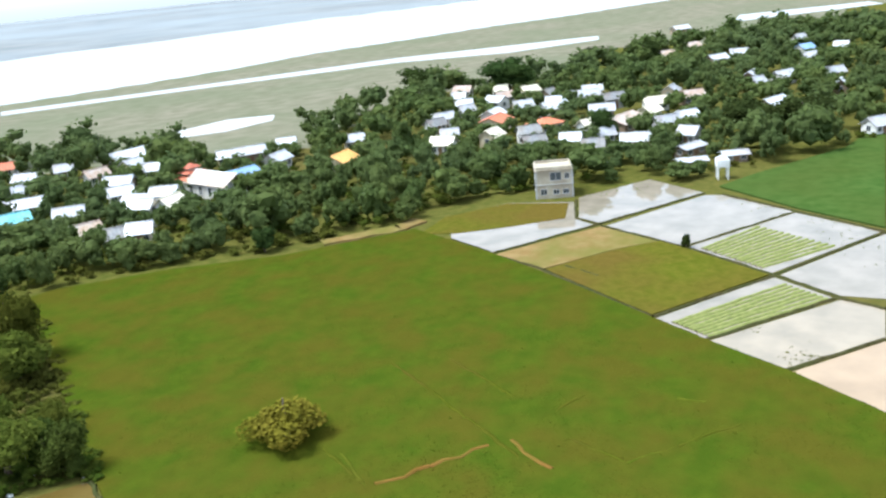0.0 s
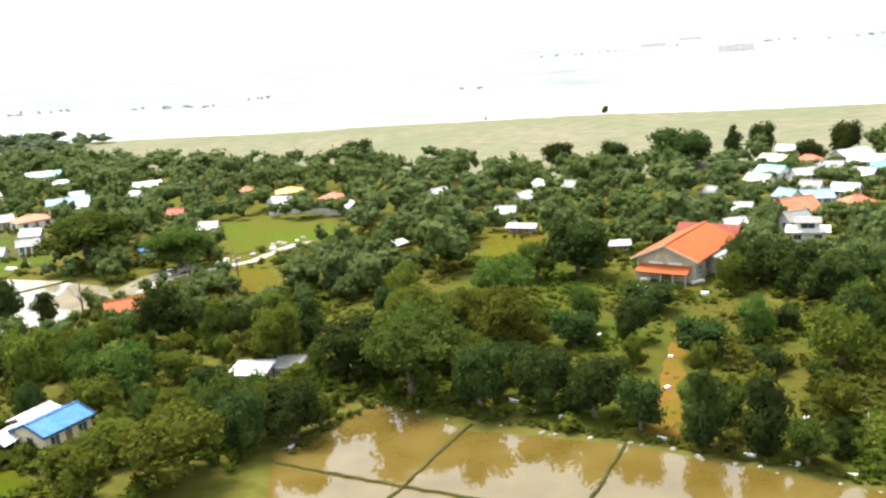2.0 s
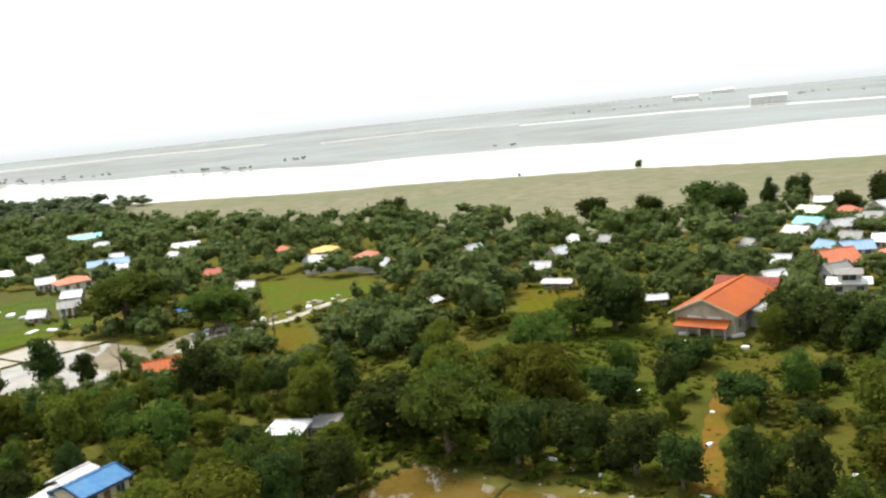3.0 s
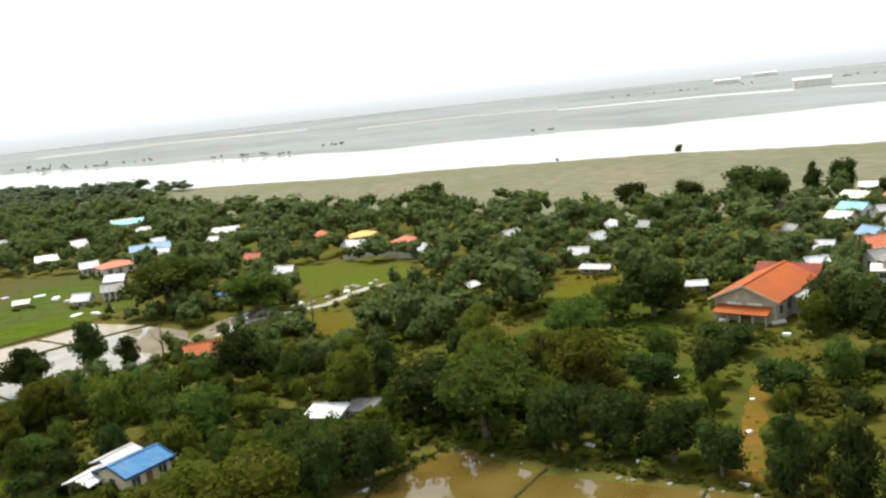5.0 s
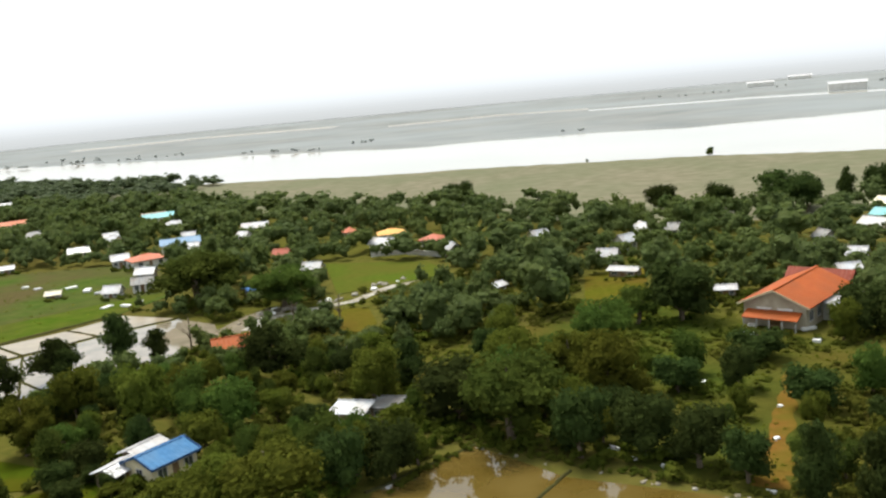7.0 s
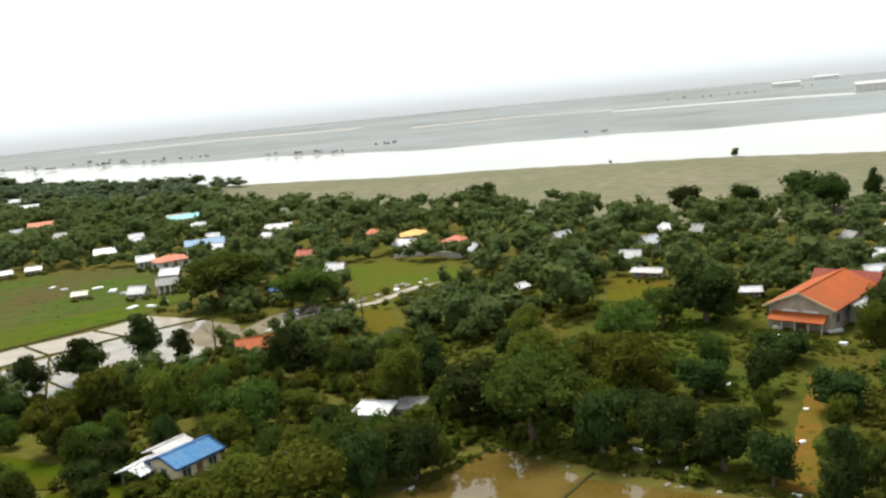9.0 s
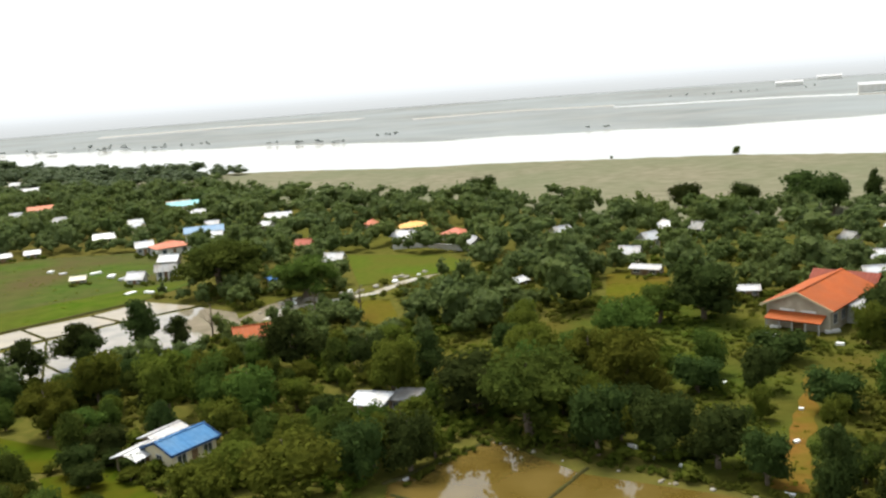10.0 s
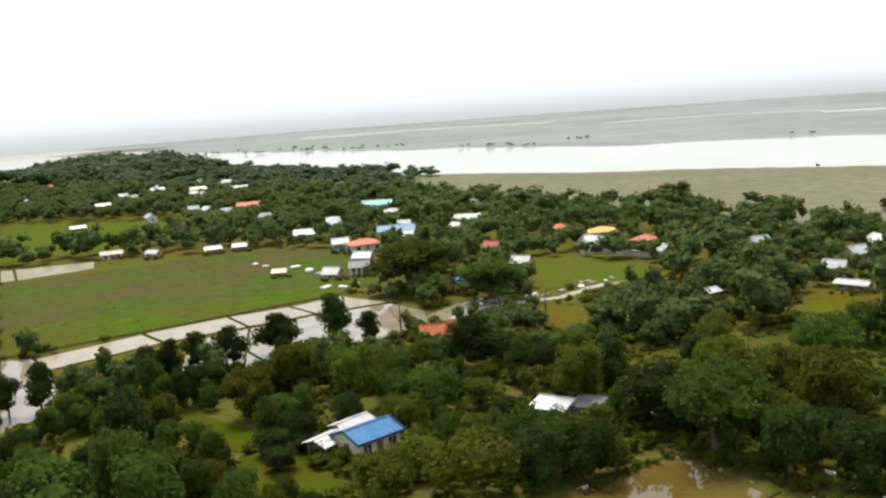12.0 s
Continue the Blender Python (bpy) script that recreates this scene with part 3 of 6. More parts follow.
def gable_roof(bm, w, d, z, rise, over, thick=0.1, ribs=14):
    """Two corrugated slopes that meet over the long axis x, as one folded sheet."""
    n = 2 * ribs
    e = d / 2 + over
    ze = z - rise * over / (d / 2)
    grid = []
    for dz in (0, -thick):
        rows = []
        for k in range(n + 1):
            px = -w / 2 - over + (w + 2 * over) * k / n
            lift = 0.06 if k % 2 else 0.0
            rows.append([bm.verts.new((px, py, pz + lift + dz)) for py, pz in ((-e, ze), (-e / 2, (ze + z + rise) / 2), (0, z + rise), (e / 2, (ze + z + rise) / 2), (e, ze))])
        grid.append(rows)
        for k in range(n):
            for m in range(4):
                bm.faces.new((rows[k][m], rows[k + 1][m], rows[k + 1][m + 1], rows[k][m + 1]))
    a, b = grid
    for k in range(n):
        for m in (0, 4):
            bm.faces.new((a[k][m], a[k + 1][m], b[k + 1][m], b[k][m]))
    for m in range(4):
        for k in (0, n):
            bm.faces.new((a[k][m], a[k][m + 1], b[k][m + 1], b[k][m]))


def shed_roof(bm, w, d, z, rise, over, thick=0.1, ribs=10):
    """One corrugated slope that falls towards -y."""
    n = 2 * ribs
    e = d / 2 + over
    sides = []
    for dz in (0, -thick):
        row = []
        for k in range(n + 1):
            px = -w / 2 - over + (w + 2 * over) * k / n
            lift = (0.06 if k % 2 else 0.0) + dz
            row.append([bm.verts.new((px, -e, z + lift - rise * over / d)), bm.verts.new((px, e, z + rise * (1 + over / d) + lift))])
        sides.append(row)
        for k in range(n):
            bm.faces.new((row[k][0], row[k + 1][0], row[k + 1][1], row[k][1]))
    a, b = sides
    for k in range(n):
        for m in (0, 1):
            bm.faces.new((a[k][m], a[k + 1][m], b[k + 1][m], b[k][m]))
    for k in (0, n):
        bm.faces.new((a[k][0], a[k][1], b[k][1], b[k][0]))


def hip_roof(bm, w, d, z, rise, over, thick=0.15):
    e, f = w / 2 + over, d / 2 + over
    r = max(0.3, e - f)
    for dz in (0, -thick):
        c = [bm.verts.new((sx * e, sy * f, z + dz)) for sx, sy in ((-1, -1), (1, -1), (1, 1), (-1, 1))]
        p, q = bm.verts.new((-r, 0, z + rise + dz)), bm.verts.new((r, 0, z + rise + dz))
        for fs in ((c[0], c[1], q, p), (c[1], c[2], q), (c[2], c[3], p, q), (c[3], c[0], p)):
            bm.faces.new(fs)
        if dz == 0:
            top = c
        else:
            for i in range(4):
                bm.faces.new((top[i], top[(i + 1) % 4], c[(i + 1) % 4], c[i]))


def window_part(parent, x, y, z, w, h, face):
    """A window with frame, sill and dark pane, on a wall facing along y (face -1 or 1) or x (face -2 or 2)."""
    def put(bm, a0, a1, z0, z1, d0, d1):
        if abs(face) == 1:
            box(bm, x + a0, y + min(face * d0, face * d1), z0, x + a1, y + max(face * d0, face * d1), z1)
        else:
            s = face / 2
            box(bm, x + min(s * d0, s * d1), y + a0, z0, x + max(s * d0, s * d1), y + a1, z1)
    bm = bmesh.new()
    for a0, a1, z0, z1 in ((-w / 2 - 0.08, -w / 2, z, z + h), (w / 2, w / 2 + 0.08, z, z + h), (-w / 2 - 0.08, w / 2 + 0.08, z + h, z + h + 0.08), (-0.03, 0.03, z, z + h)):
        put(bm, a0, a1, z0, z1, -0.02, 0.06)
    put(bm, -w / 2 - 0.12, w / 2 + 0.12, z - 0.08, z, -0.02, 0.12)
    win = part("window", bm, M_FRAME, parent)
    bm = bmesh.new()
    put(bm, -w / 2, w / 2, z, z + h, -0.02, 0.02)
    part("pane", bm, M_GLASS, win)


def house(x, y, rot, w, d, roof, wall="white", h=2.7, rise=1.3, hip=False, over=0.5, label="", front=-1, wins=2, shed=False):
    if not label and math.hypot(x, y) < 300:
        rot += (-24, 8, 26, -10, 0, 34, -34)[int(abs(x * 7 + y * 3)) % 7]
    root = tagged(new("house"), label or "small village house with %s walls and a %s metal roof" % (wall, roof), "house", "village houses")
    root.matrix_world = pose(x, y, 0, 0, 0, rot)
    bm = box(bmesh.new(), -w / 2, -d / 2, 0, w / 2, d / 2, h)
    if shed:
        prism_pts = ((-d / 2, h), (d / 2, h), (d / 2, h + rise))
        va = [[bm.verts.new((sx, py, pz)) for py, pz in prism_pts] for sx in (-w / 2, w / 2)]
        bm.faces.new(va[0]), bm.faces.new(va[1][::-1])
        for i in range(3):
            bm.faces.new((va[0][i], va[0][(i + 1) % 3], va[1][(i + 1) % 3], va[1][i]))
    elif not hip:
        for sx in (-w / 2, w / 2):
            s = -0.12 if sx > 0 else 0.12
            a = [bm.verts.new(p) for p in ((sx, -d / 2, h), (sx, d / 2, h), (sx, 0, h + rise - 0.02))]
            b = [bm.verts.new((p.co.x + s, p.co.y, p.co.z)) for p in a]
            bm.faces.new(a), bm.faces.new(b[::-1])
            for i in range(3):
                bm.faces.new((a[i], a[(i + 1) % 3], b[(i + 1) % 3], b[i]))
    part("wall", bm, WALLS[wall], root)
    bm = bmesh.new()
    if shed:
        shed_roof(bm, w, d, h + 0.12, rise, over, ribs=max(6, int(w * 1.2)))
    elif hip:
        hip_roof(bm, w, d, h + 0.1, rise, over)
    else:
        gable_roof(bm, w, d, h + 0.1, rise, over, ribs=max(8, int(w * 1.6)))
    r = part("roof", bm, ROOFS[roof], root, "%s metal sheet roof" % roof)
    if shed:
        part("roof_edge", box(bmesh.new(), -w / 2 - over, d / 2 + over - 0.1, h + 0.1 + rise * (1 + over / d), w / 2 + over, d / 2 + over + 0.1, h + 0.3 + rise * (1 + over / d), 0.02), ROOFS[roof], r)
    else:
        bm = box(bmesh.new(), -(w / 2 + over if not hip else max(0.3, w / 2 - d / 2)), -0.16, h + rise + 0.1, (w / 2 + over if not hip else max(0.3, w / 2 - d / 2)), 0.16, h + rise + 0.2, 0.03)
        part("ridge_cap", bm, ROOFS[roof], r)
    part("door", box(bmesh.new(), -0.45, front * d / 2 - 0.04, 0, 0.45, front * d / 2 + 0.04, min(2.05, h - 0.12), 0.01), M_DOOR, root)
    sill = min(0.95, h * 0.38)
    tall = min(1.1, h - sill - 0.3)
    for i in range(wins):
        for s in (-1, 1):
            window_part(root, s * w * (0.3 if wins < 3 else 0.22 + 0.14 * i), (front if i != 1 else -front) * d / 2, sill, min(1.2, w * 0.2), tall, front if i != 1 else -front)
    for s in (-2, 2):
        window_part(root, s / 2 * w / 2, 0, sill, 1.0, tall, s)
    for k in (-0.28, 0.28):
        KEEP.append((x + k * w * math.cos(radians(rot)), y + k * w * math.sin(radians(rot)), h + 0.7 if not label else h + 0.3))
    FOOT.append((x, y, max(w, d) * 0.5 + 0.4))
    YARD.append((x, y, w, d, h))
    return root


house(166.6, 179.2, -36, 11.1, 7.3, "white", "wood", h=2.7)
house(167.8, 148.5, -43, 3.8, 3.4, "white", "cream", h=2.5)
house(171.7, 144.5, -41, 7.0, 5.2, "zinc", "wood", h=2.7)
house(165.5, 131.4, -32, 5.4, 3.8, "white", "white", h=2.7)
house(184.3, 142.8, -47, 4.2, 3.4, "white", "white", h=2.2)
house(186.4, 124.0, -44, 4.6, 3.4, "zinc", "cream", h=2.7)
house(165.7, 114.5, -31, 6.9, 5.4, "yellow", "cream", h=2.7)
house(151.2, 131.2, -42, 8.0, 6.7, "pale blue", "cream", h=2.2)
house(132.4, 134.4, -45, 5.0, 4.0, "white", "white", h=3.2)
house(125.6, 134.0, -50, 4.2, 3.6, "white", "white", h=2.4)
house(128.4, 129.3, -35, 4.7, 3.4, "cream", "white", h=2.5)
house(122.5, 163.8, -38, 7.0, 5.1, "white", "grey", h=2.2)
house(131.3, 177.4, -30, 3.8, 3.4, "white", "grey", h=2.2)
house(151.3, 185.2, -41, 3.8, 3.4, "zinc", "grey", h=2.5)
house(111.5, 153.4, -37, 5.4, 3.4, "teal", "white", h=2.7)
house(109.5, 132.2, -33, 5.1, 3.4, "rusty", "white", h=2.2)
house(108.8, 123.3, -34, 5.2, 3.5, "grey", "white", h=2.2)
house(227.7, 113.4, -61, 4.0, 3.4, "zinc", "grey", h=2.4)
house(251.4, 127.3, -40, 3.8, 3.4, "white", "white", h=2.2)
house(211.0, 97.4, -30, 8.2, 6.9, "red", "cream", h=2.4)
house(207.3, 82.3, -30, 7.0, 5.4, "red", "cream", h=2.4, hip=True)
house(192.3, 89.8, -39, 4.8, 4.0, "cream", "cream", h=2.7)
house(249.0, 86.5, -36, 7.5, 5.7, "zinc", "white", h=2.5)
house(241.9, 76.2, -34, 5.8, 4.1, "grey", "grey", h=2.7)
house(229.0, 88.3, -68, 7.0, 5.9, "zinc", "white", h=2.7)
house(210.7, 64.5, -40, 10.0, 8.0, "rusty", "wood", h=2.4)
house(208.7, 53.3, -35, 5.5, 3.4, "zinc", "grey", h=2.5)
house(224.1, 61.4, -40, 5.3, 4.0, "cream", "cream", h=2.2)
house(214.9, 50.3, -31, 5.0, 3.8, "white", "grey", h=2.5)
house(195.1, 63.7, -78, 3.8, 3.4, "zinc", "grey", h=2.4)
house(188.9, 69.3, -75, 4.0, 3.4, "white", "wood", h=2.5)
house(186.5, 77.0, -39, 4.6, 3.4, "grey", "wood", h=2.4)
house(193.7, 101.5, -70, 3.8, 3.4, "zinc", "white", h=2.5)
house(206.3, 111.9, -38, 4.5, 3.4, "grey", "white", h=2.5)
house(254.5, 63.6, -35, 4.8, 4.0, "white", "cream", h=2.4)
house(317.6, 63.8, -34, 6.6, 4.1, "white", "wood", h=2.7)
house(278.6, 46.2, -33, 6.4, 4.3, "white", "wood", h=2.4)
house(276.6, 37.3, -32, 6.6, 4.5, "zinc", "white", h=2.5)
house(231.0, 33.3, -32, 7.3, 5.0, "white", "wood", h=2.5)
house(194.8, 45.0, -79, 3.8, 3.4, "zinc", "grey", h=2.7)
house(184.5, 42.6, -60, 6.0, 3.4, "white", "wood", h=1.9, rise=0.5)
house(174.5, 40.0, -62, 5.2, 3.0, "white", "wood", h=1.4, rise=0.4)
house(180.0, 33.0, -70, 4.4, 3.0, "white", "wood", h=1.6, rise=0.5)
house(340.8, 38.4, -38, 7.0, 4.2, "pale blue", "white", h=2.5)
house(257.9, 20.7, -32, 4.4, 3.4, "white", "wood", h=2.5)
house(434.7, 103.7, -41, 7.6, 4.8, "white", "wood", h=2.4)
house(206.5, 9.4, -31, 4.7, 3.9, "zinc", "white", h=2.2)
house(105.0, 226.5, -35, 6.8, 4.9, "teal", "white", h=2.5)
house(97.7, 217.7, -38, 6.0, 3.9, "zinc", "cream", h=2.2)
house(114.3, 244.6, -35, 7.7, 6.4, "cream", "cream", h=2.4)
house(88.4, 179.8, 18, 7.0, 6.6, "red", "cream", h=2.4, rise=2.2)
house(98.5, 191.0, -41, 6.1, 4.2, "pale blue", "white", h=2.2)
house(133.8, 240.2, -21, 9.3, 6.0, "white", "white", h=2.7)
house(119.7, 225.9, -18, 6.5, 4.9, "grey", "grey", h=2.4)
house(78.2, 183.0, -37, 3.8, 3.4, "zinc", "white", h=2.7)
house(71.5, 171.0, -33, 3.8, 3.4, "white", "white", h=2.2)
house(80.3, 204.3, -43, 3.8, 3.4, "grey", "white", h=2.7)
house(92.6, 192.2, -40, 4.9, 3.4, "pale blue", "cream", h=2.7)
house(132.7, 230.4, -28, 8.3, 6.3, "white", "grey", h=2.4)
house(129.5, 218.9, -38, 4.3, 3.7, "teal", "white", h=2.2)
house(152.0, 208.7, -39, 6.1, 4.8, "red", "white", h=2.2)
house(108.3, 159.7, -36, 6.4, 4.4, "pale blue", "white", h=2.7)
house(115.3, 177.1, -46, 3.8, 3.4, "zinc", "white", h=2.5)
house(110.7, 119.7, -33, 3.8, 3.4, "white", "cream", h=2.7)
house(47.6, 238.8, -41, 6.6, 4.7, "zinc", "grey", h=2.2)
house(53.2, 233.5, -41, 4.4, 3.5, "grey", "white", h=2.5)
house(39.0, 221.2, 1, 4.1, 3.4, "white", "white", h=2.7)
house(32.3, 207.1, 3, 4.1, 3.4, "zinc", "cream", h=2.2)
house(33.5, 192.5, -8, 6.0, 3.2, "zinc", "wood", h=1.5, rise=0.5)
house(47.4, 167.5, -20, 3.4, 2.6, "white", "wood", h=1.6, rise=0.5)
house(19.9, 242.5, -0, 4.7, 3.5, "zinc", "white", h=2.2)
house(5.8, 188.1, 20, 3.4, 2.6, "white", "wood", h=1.4, rise=0.5)
house(-21.1, 269.8, 17, 7.7, 6.2, "yellow", "white", h=2.2, hip=True)
house(-22.3, 251.9, -33, 6.6, 4.0, "zinc", "white", h=2.4)
house(-34.3, 278.1, -34, 4.1, 3.4, "red", "white", h=2.5, hip=True)
house(-8.1, 250.1, -7, 6.2, 5.1, "red", "white", h=2.4, hip=True)
house(-3.1, 233.6, -38, 3.8, 3.4, "zinc", "grey", h=2.5)
house(-38.0, 223.8, 22, 4.6, 3.5, "zinc", "cream", h=2.2)
house(-70.2, 310.0, 5, 8.3, 5.7, "zinc", "white", h=2.7)
house(-121.5, 368.3, 25, 12.7, 8.0, "teal", "white", h=2.7)
house(-107.6, 341.4, 15, 5.3, 3.4, "white", "white", h=2.2)
house(-89.3, 287.1, 17, 11.6, 8.0, "pale blue", "white", h=2.7)
house(-91.7, 261.1, 29, 9.7, 7.3, "red", "white", h=2.4, hip=True)
house(-83.7, 236.7, -37, 4.6, 3.4, "white", "wood", h=2.5)
house(-49.8, 247.6, -32, 3.8, 3.4, "red", "white", h=2.5)
house(-117.9, 308.0, -40, 4.5, 3.7, "white", "cream", h=2.7)
house(-99.8, 262.5, 23, 4.5, 3.4, "white", "grey", h=2.7)
house(-247.2, 495.8, 17, 15.0, 8.0, "zinc", "wood", h=2.4)
house(-279.5, 501.2, 39, 11.0, 7.9, "cream", "white", h=2.2)
house(-459.5, 589.2, 44, 34.0, 8.0, "red", "cream", h=2.2)
house(-456.8, 654.5, -41, 15.0, 8.0, "white", "white", h=2.4)
house(-310.8, 509.1, 24, 9.4, 7.7, "white", "grey", h=2.4)
house(-299.0, 466.7, 38, 7.5, 4.8, "grey", "grey", h=2.4)
house(-122.0, 288.0, 19, 6.2, 4.6, "white", "cream", h=2.4, rise=1.3)
house(-137.2, 270.2, 20, 4.0, 3.0, "white", "wood", h=1.6, rise=0.8)
house(-144.7, 266.1, 35, 4.6, 3.2, "white", "wood", h=1.6, rise=0.8)
house(-179.7, 263.1, 33, 6.4, 4.2, "rusty", "grey", h=1.6, rise=0.8)
house(-163.2, 261.5, -14, 4.2, 3.2, "zinc", "cream", h=1.7, rise=0.8)
house(-222.6, 357.6, -42, 5.2, 3.8, "white", "white", h=2.7)
house(-243.6, 335.4, 47, 5.6, 3.8, "white", "wood", h=1.8, rise=0.8)
house(-374.1, 470.5, -39, 10.2, 7.8, "zinc", "grey", h=2.5)
house(-290.8, 423.5, 47, 6.9, 4.4, "white", "wood", h=2.2)
house(-192.7, 392.2, 26, 9.9, 7.6, "red", "white", h=2.4)
house(-162.1, 342.4, 32, 6.8, 5.2, "grey", "white", h=2.5)
house(-80.0, 222.8, 24, 4.6, 3.8, "grey", "white", h=2.4)
house(-125.4, 373.3, 23, 8.9, 7.4, "rusty", "wood", h=2.5)
house(-86.2, 219.2, -38, 3.8, 3.4, "white", "grey", h=1.5)
house(-103.0, 224.0, 36, 3.2, 2.6, "cream", "wood", h=1.2, rise=0.6)
house(215.7, 114.6, -69, 5.8, 4.0, "zinc", "white", h=2.4)
house(204.9, 70.8, -37, 4.0, 3.4, "cream", "white", h=2.5)
house(251.4, 112.3, -31, 4.9, 4.0, "rusty", "wood", h=2.2)
house(236.7, 118.4, -54, 4.3, 3.4, "white", "white", h=2.5)
house(236.9, 63.3, -34, 5.7, 4.3, "cream", "white", h=2.2)
house(189.4, 54.9, -41, 5.9, 3.8, "zinc", "cream", h=2.4)
house(242.4, 110.8, -75, 5.9, 4.4, "zinc", "white", h=2.4)
house(238.8, 91.4, -41, 4.8, 3.6, "white", "grey", h=2.5)
house(233.1, 98.9, -33, 5.0, 3.4, "zinc", "cream", h=2.5)
house(225.3, 73.9, -36, 5.8, 4.3, "zinc", "wood", h=2.5)
house(262.7, 118.7, -61, 4.2, 3.5, "cream", "white", h=2.4)
house(183.3, 62.4, -44, 4.0, 3.4, "grey", "cream", h=2.4)
house(253.9, 99.2, -38, 4.3, 3.4, "grey", "wood", h=2.4)
house(262.8, 131.4, -63, 5.2, 3.4, "rusty", "white", h=2.5)
house(183.0, 97.7, -51, 5.1, 4.3, "cream", "white", h=2.7)
house(220.1, 101.8, -35, 5.9, 4.7, "white", "white", h=2.5)
house(246.2, 56.3, -77, 5.9, 4.5, "rusty", "wood", h=2.2)
house(260.4, 107.8, -39, 5.0, 4.2, "cream", "cream", h=2.4)
house(258.2, 87.4, -62, 5.3, 3.4, "white", "white", h=2.5)
house(196.2, 82.2, -41, 4.6, 3.9, "grey", "white", h=2.7)
house(267.8, 43.0, -41, 3.9, 3.4, "white", "white", h=2.2)
house(332.2, 59.4, -70, 5.4, 3.8, "white", "cream", h=2.7)
house(358.4, 81.2, -43, 5.3, 3.8, "rusty", "white", h=2.7)
house(282.3, 24.6, -86, 4.9, 3.4, "zinc", "cream", h=2.4)
house(317.3, 35.2, -43, 4.8, 3.5, "white", "grey", h=2.5)
house(339.5, 86.3, -39, 5.7, 4.1, "rusty", "white", h=2.2)
house(371.2, 44.6, -40, 5.3, 4.2, "zinc", "white", h=2.7)
house(341.7, 27.7, -95, 4.0, 3.4, "white", "white", h=2.7)
house(125.3, 260.8, -22, 4.7, 3.4, "white", "white", h=2.4)
house(101.6, 180.1, -38, 5.2, 3.7, "red", "white", h=2.5, hip=True)
house(83.1, 169.6, -20, 4.7, 3.4, "grey", "white", h=2.7)
house(120.0, 236.9, -37, 5.7, 3.5, "red", "white", h=2.7, hip=True)
house(103.5, 202.9, -36, 4.4, 3.4, "grey", "grey", h=2.2)
house(120.2, 209.6, -33, 5.0, 3.8, "white", "grey", h=2.7)
house(109.2, 218.3, -31, 5.5, 4.4, "zinc", "white", h=2.5)
house(107.8, 195.3, -39, 5.4, 3.4, "white", "grey", h=2.2)
house(129.3, 139.0, -45, 5.3, 3.4, "white", "wood", h=2.2)
house(134.6, 149.3, -37, 4.8, 3.4, "white", "white", h=2.2)
house(142.1, 186.5, -41, 5.9, 4.3, "zinc", "grey", h=2.4)
house(158.2, 169.3, -36, 4.9, 4.0, "white", "cream", h=2.5)
house(140.8, 155.7, -55, 5.9, 4.9, "white", "wood", h=2.7)
house(121.4, 183.7, -40, 5.4, 3.4, "zinc", "white", h=2.7)
house(117.4, 144.8, -38, 5.1, 3.7, "zinc", "white", h=2.7)
house(153.8, 157.9, -43, 4.2, 3.4, "white", "grey", h=2.7)
house(147.4, 170.1, -42, 4.9, 3.5, "rusty", "grey", h=2.5)
house(-191.0, 367.3, 28, 4.4, 3.5, "zinc", "cream", h=2.7)
house(-314.2, 572.9, 20, 4.7, 3.4, "grey", "cream", h=2.2)
house(-255.0, 465.1, -35, 4.0, 3.4, "white", "grey", h=2.4)
house(-208.6, 382.9, -33, 5.1, 3.8, "white", "wood", h=2.2)
house(-219.2, 388.7, 41, 4.5, 3.4, "zinc", "grey", h=2.2)
house(-263.2, 469.5, 26, 4.2, 3.4, "white", "grey", h=2.5)
house(-284.1, 550.6, 16, 5.5, 3.4, "white", "white", h=2.2)
house(-325.4, 534.7, -31, 4.3, 3.6, "white", "wood", h=2.2)
house(-311.0, 473.8, 27, 4.7, 3.4, "white", "white", h=2.7)
house(-82.7, 276.4, -31, 4.1, 3.4, "white", "wood", h=2.4)
house(-70.2, 292.5, -35, 3.9, 3.4, "white", "white", h=2.2)
house(-91.6, 304.5, 6, 4.1, 3.4, "white", "white", h=2.2)
house(-68.6, 242.6, -41, 4.1, 3.4, "zinc", "white", h=2.7)
house(-122.7, 317.4, 32, 4.6, 3.7, "white", "cream", h=2.7)


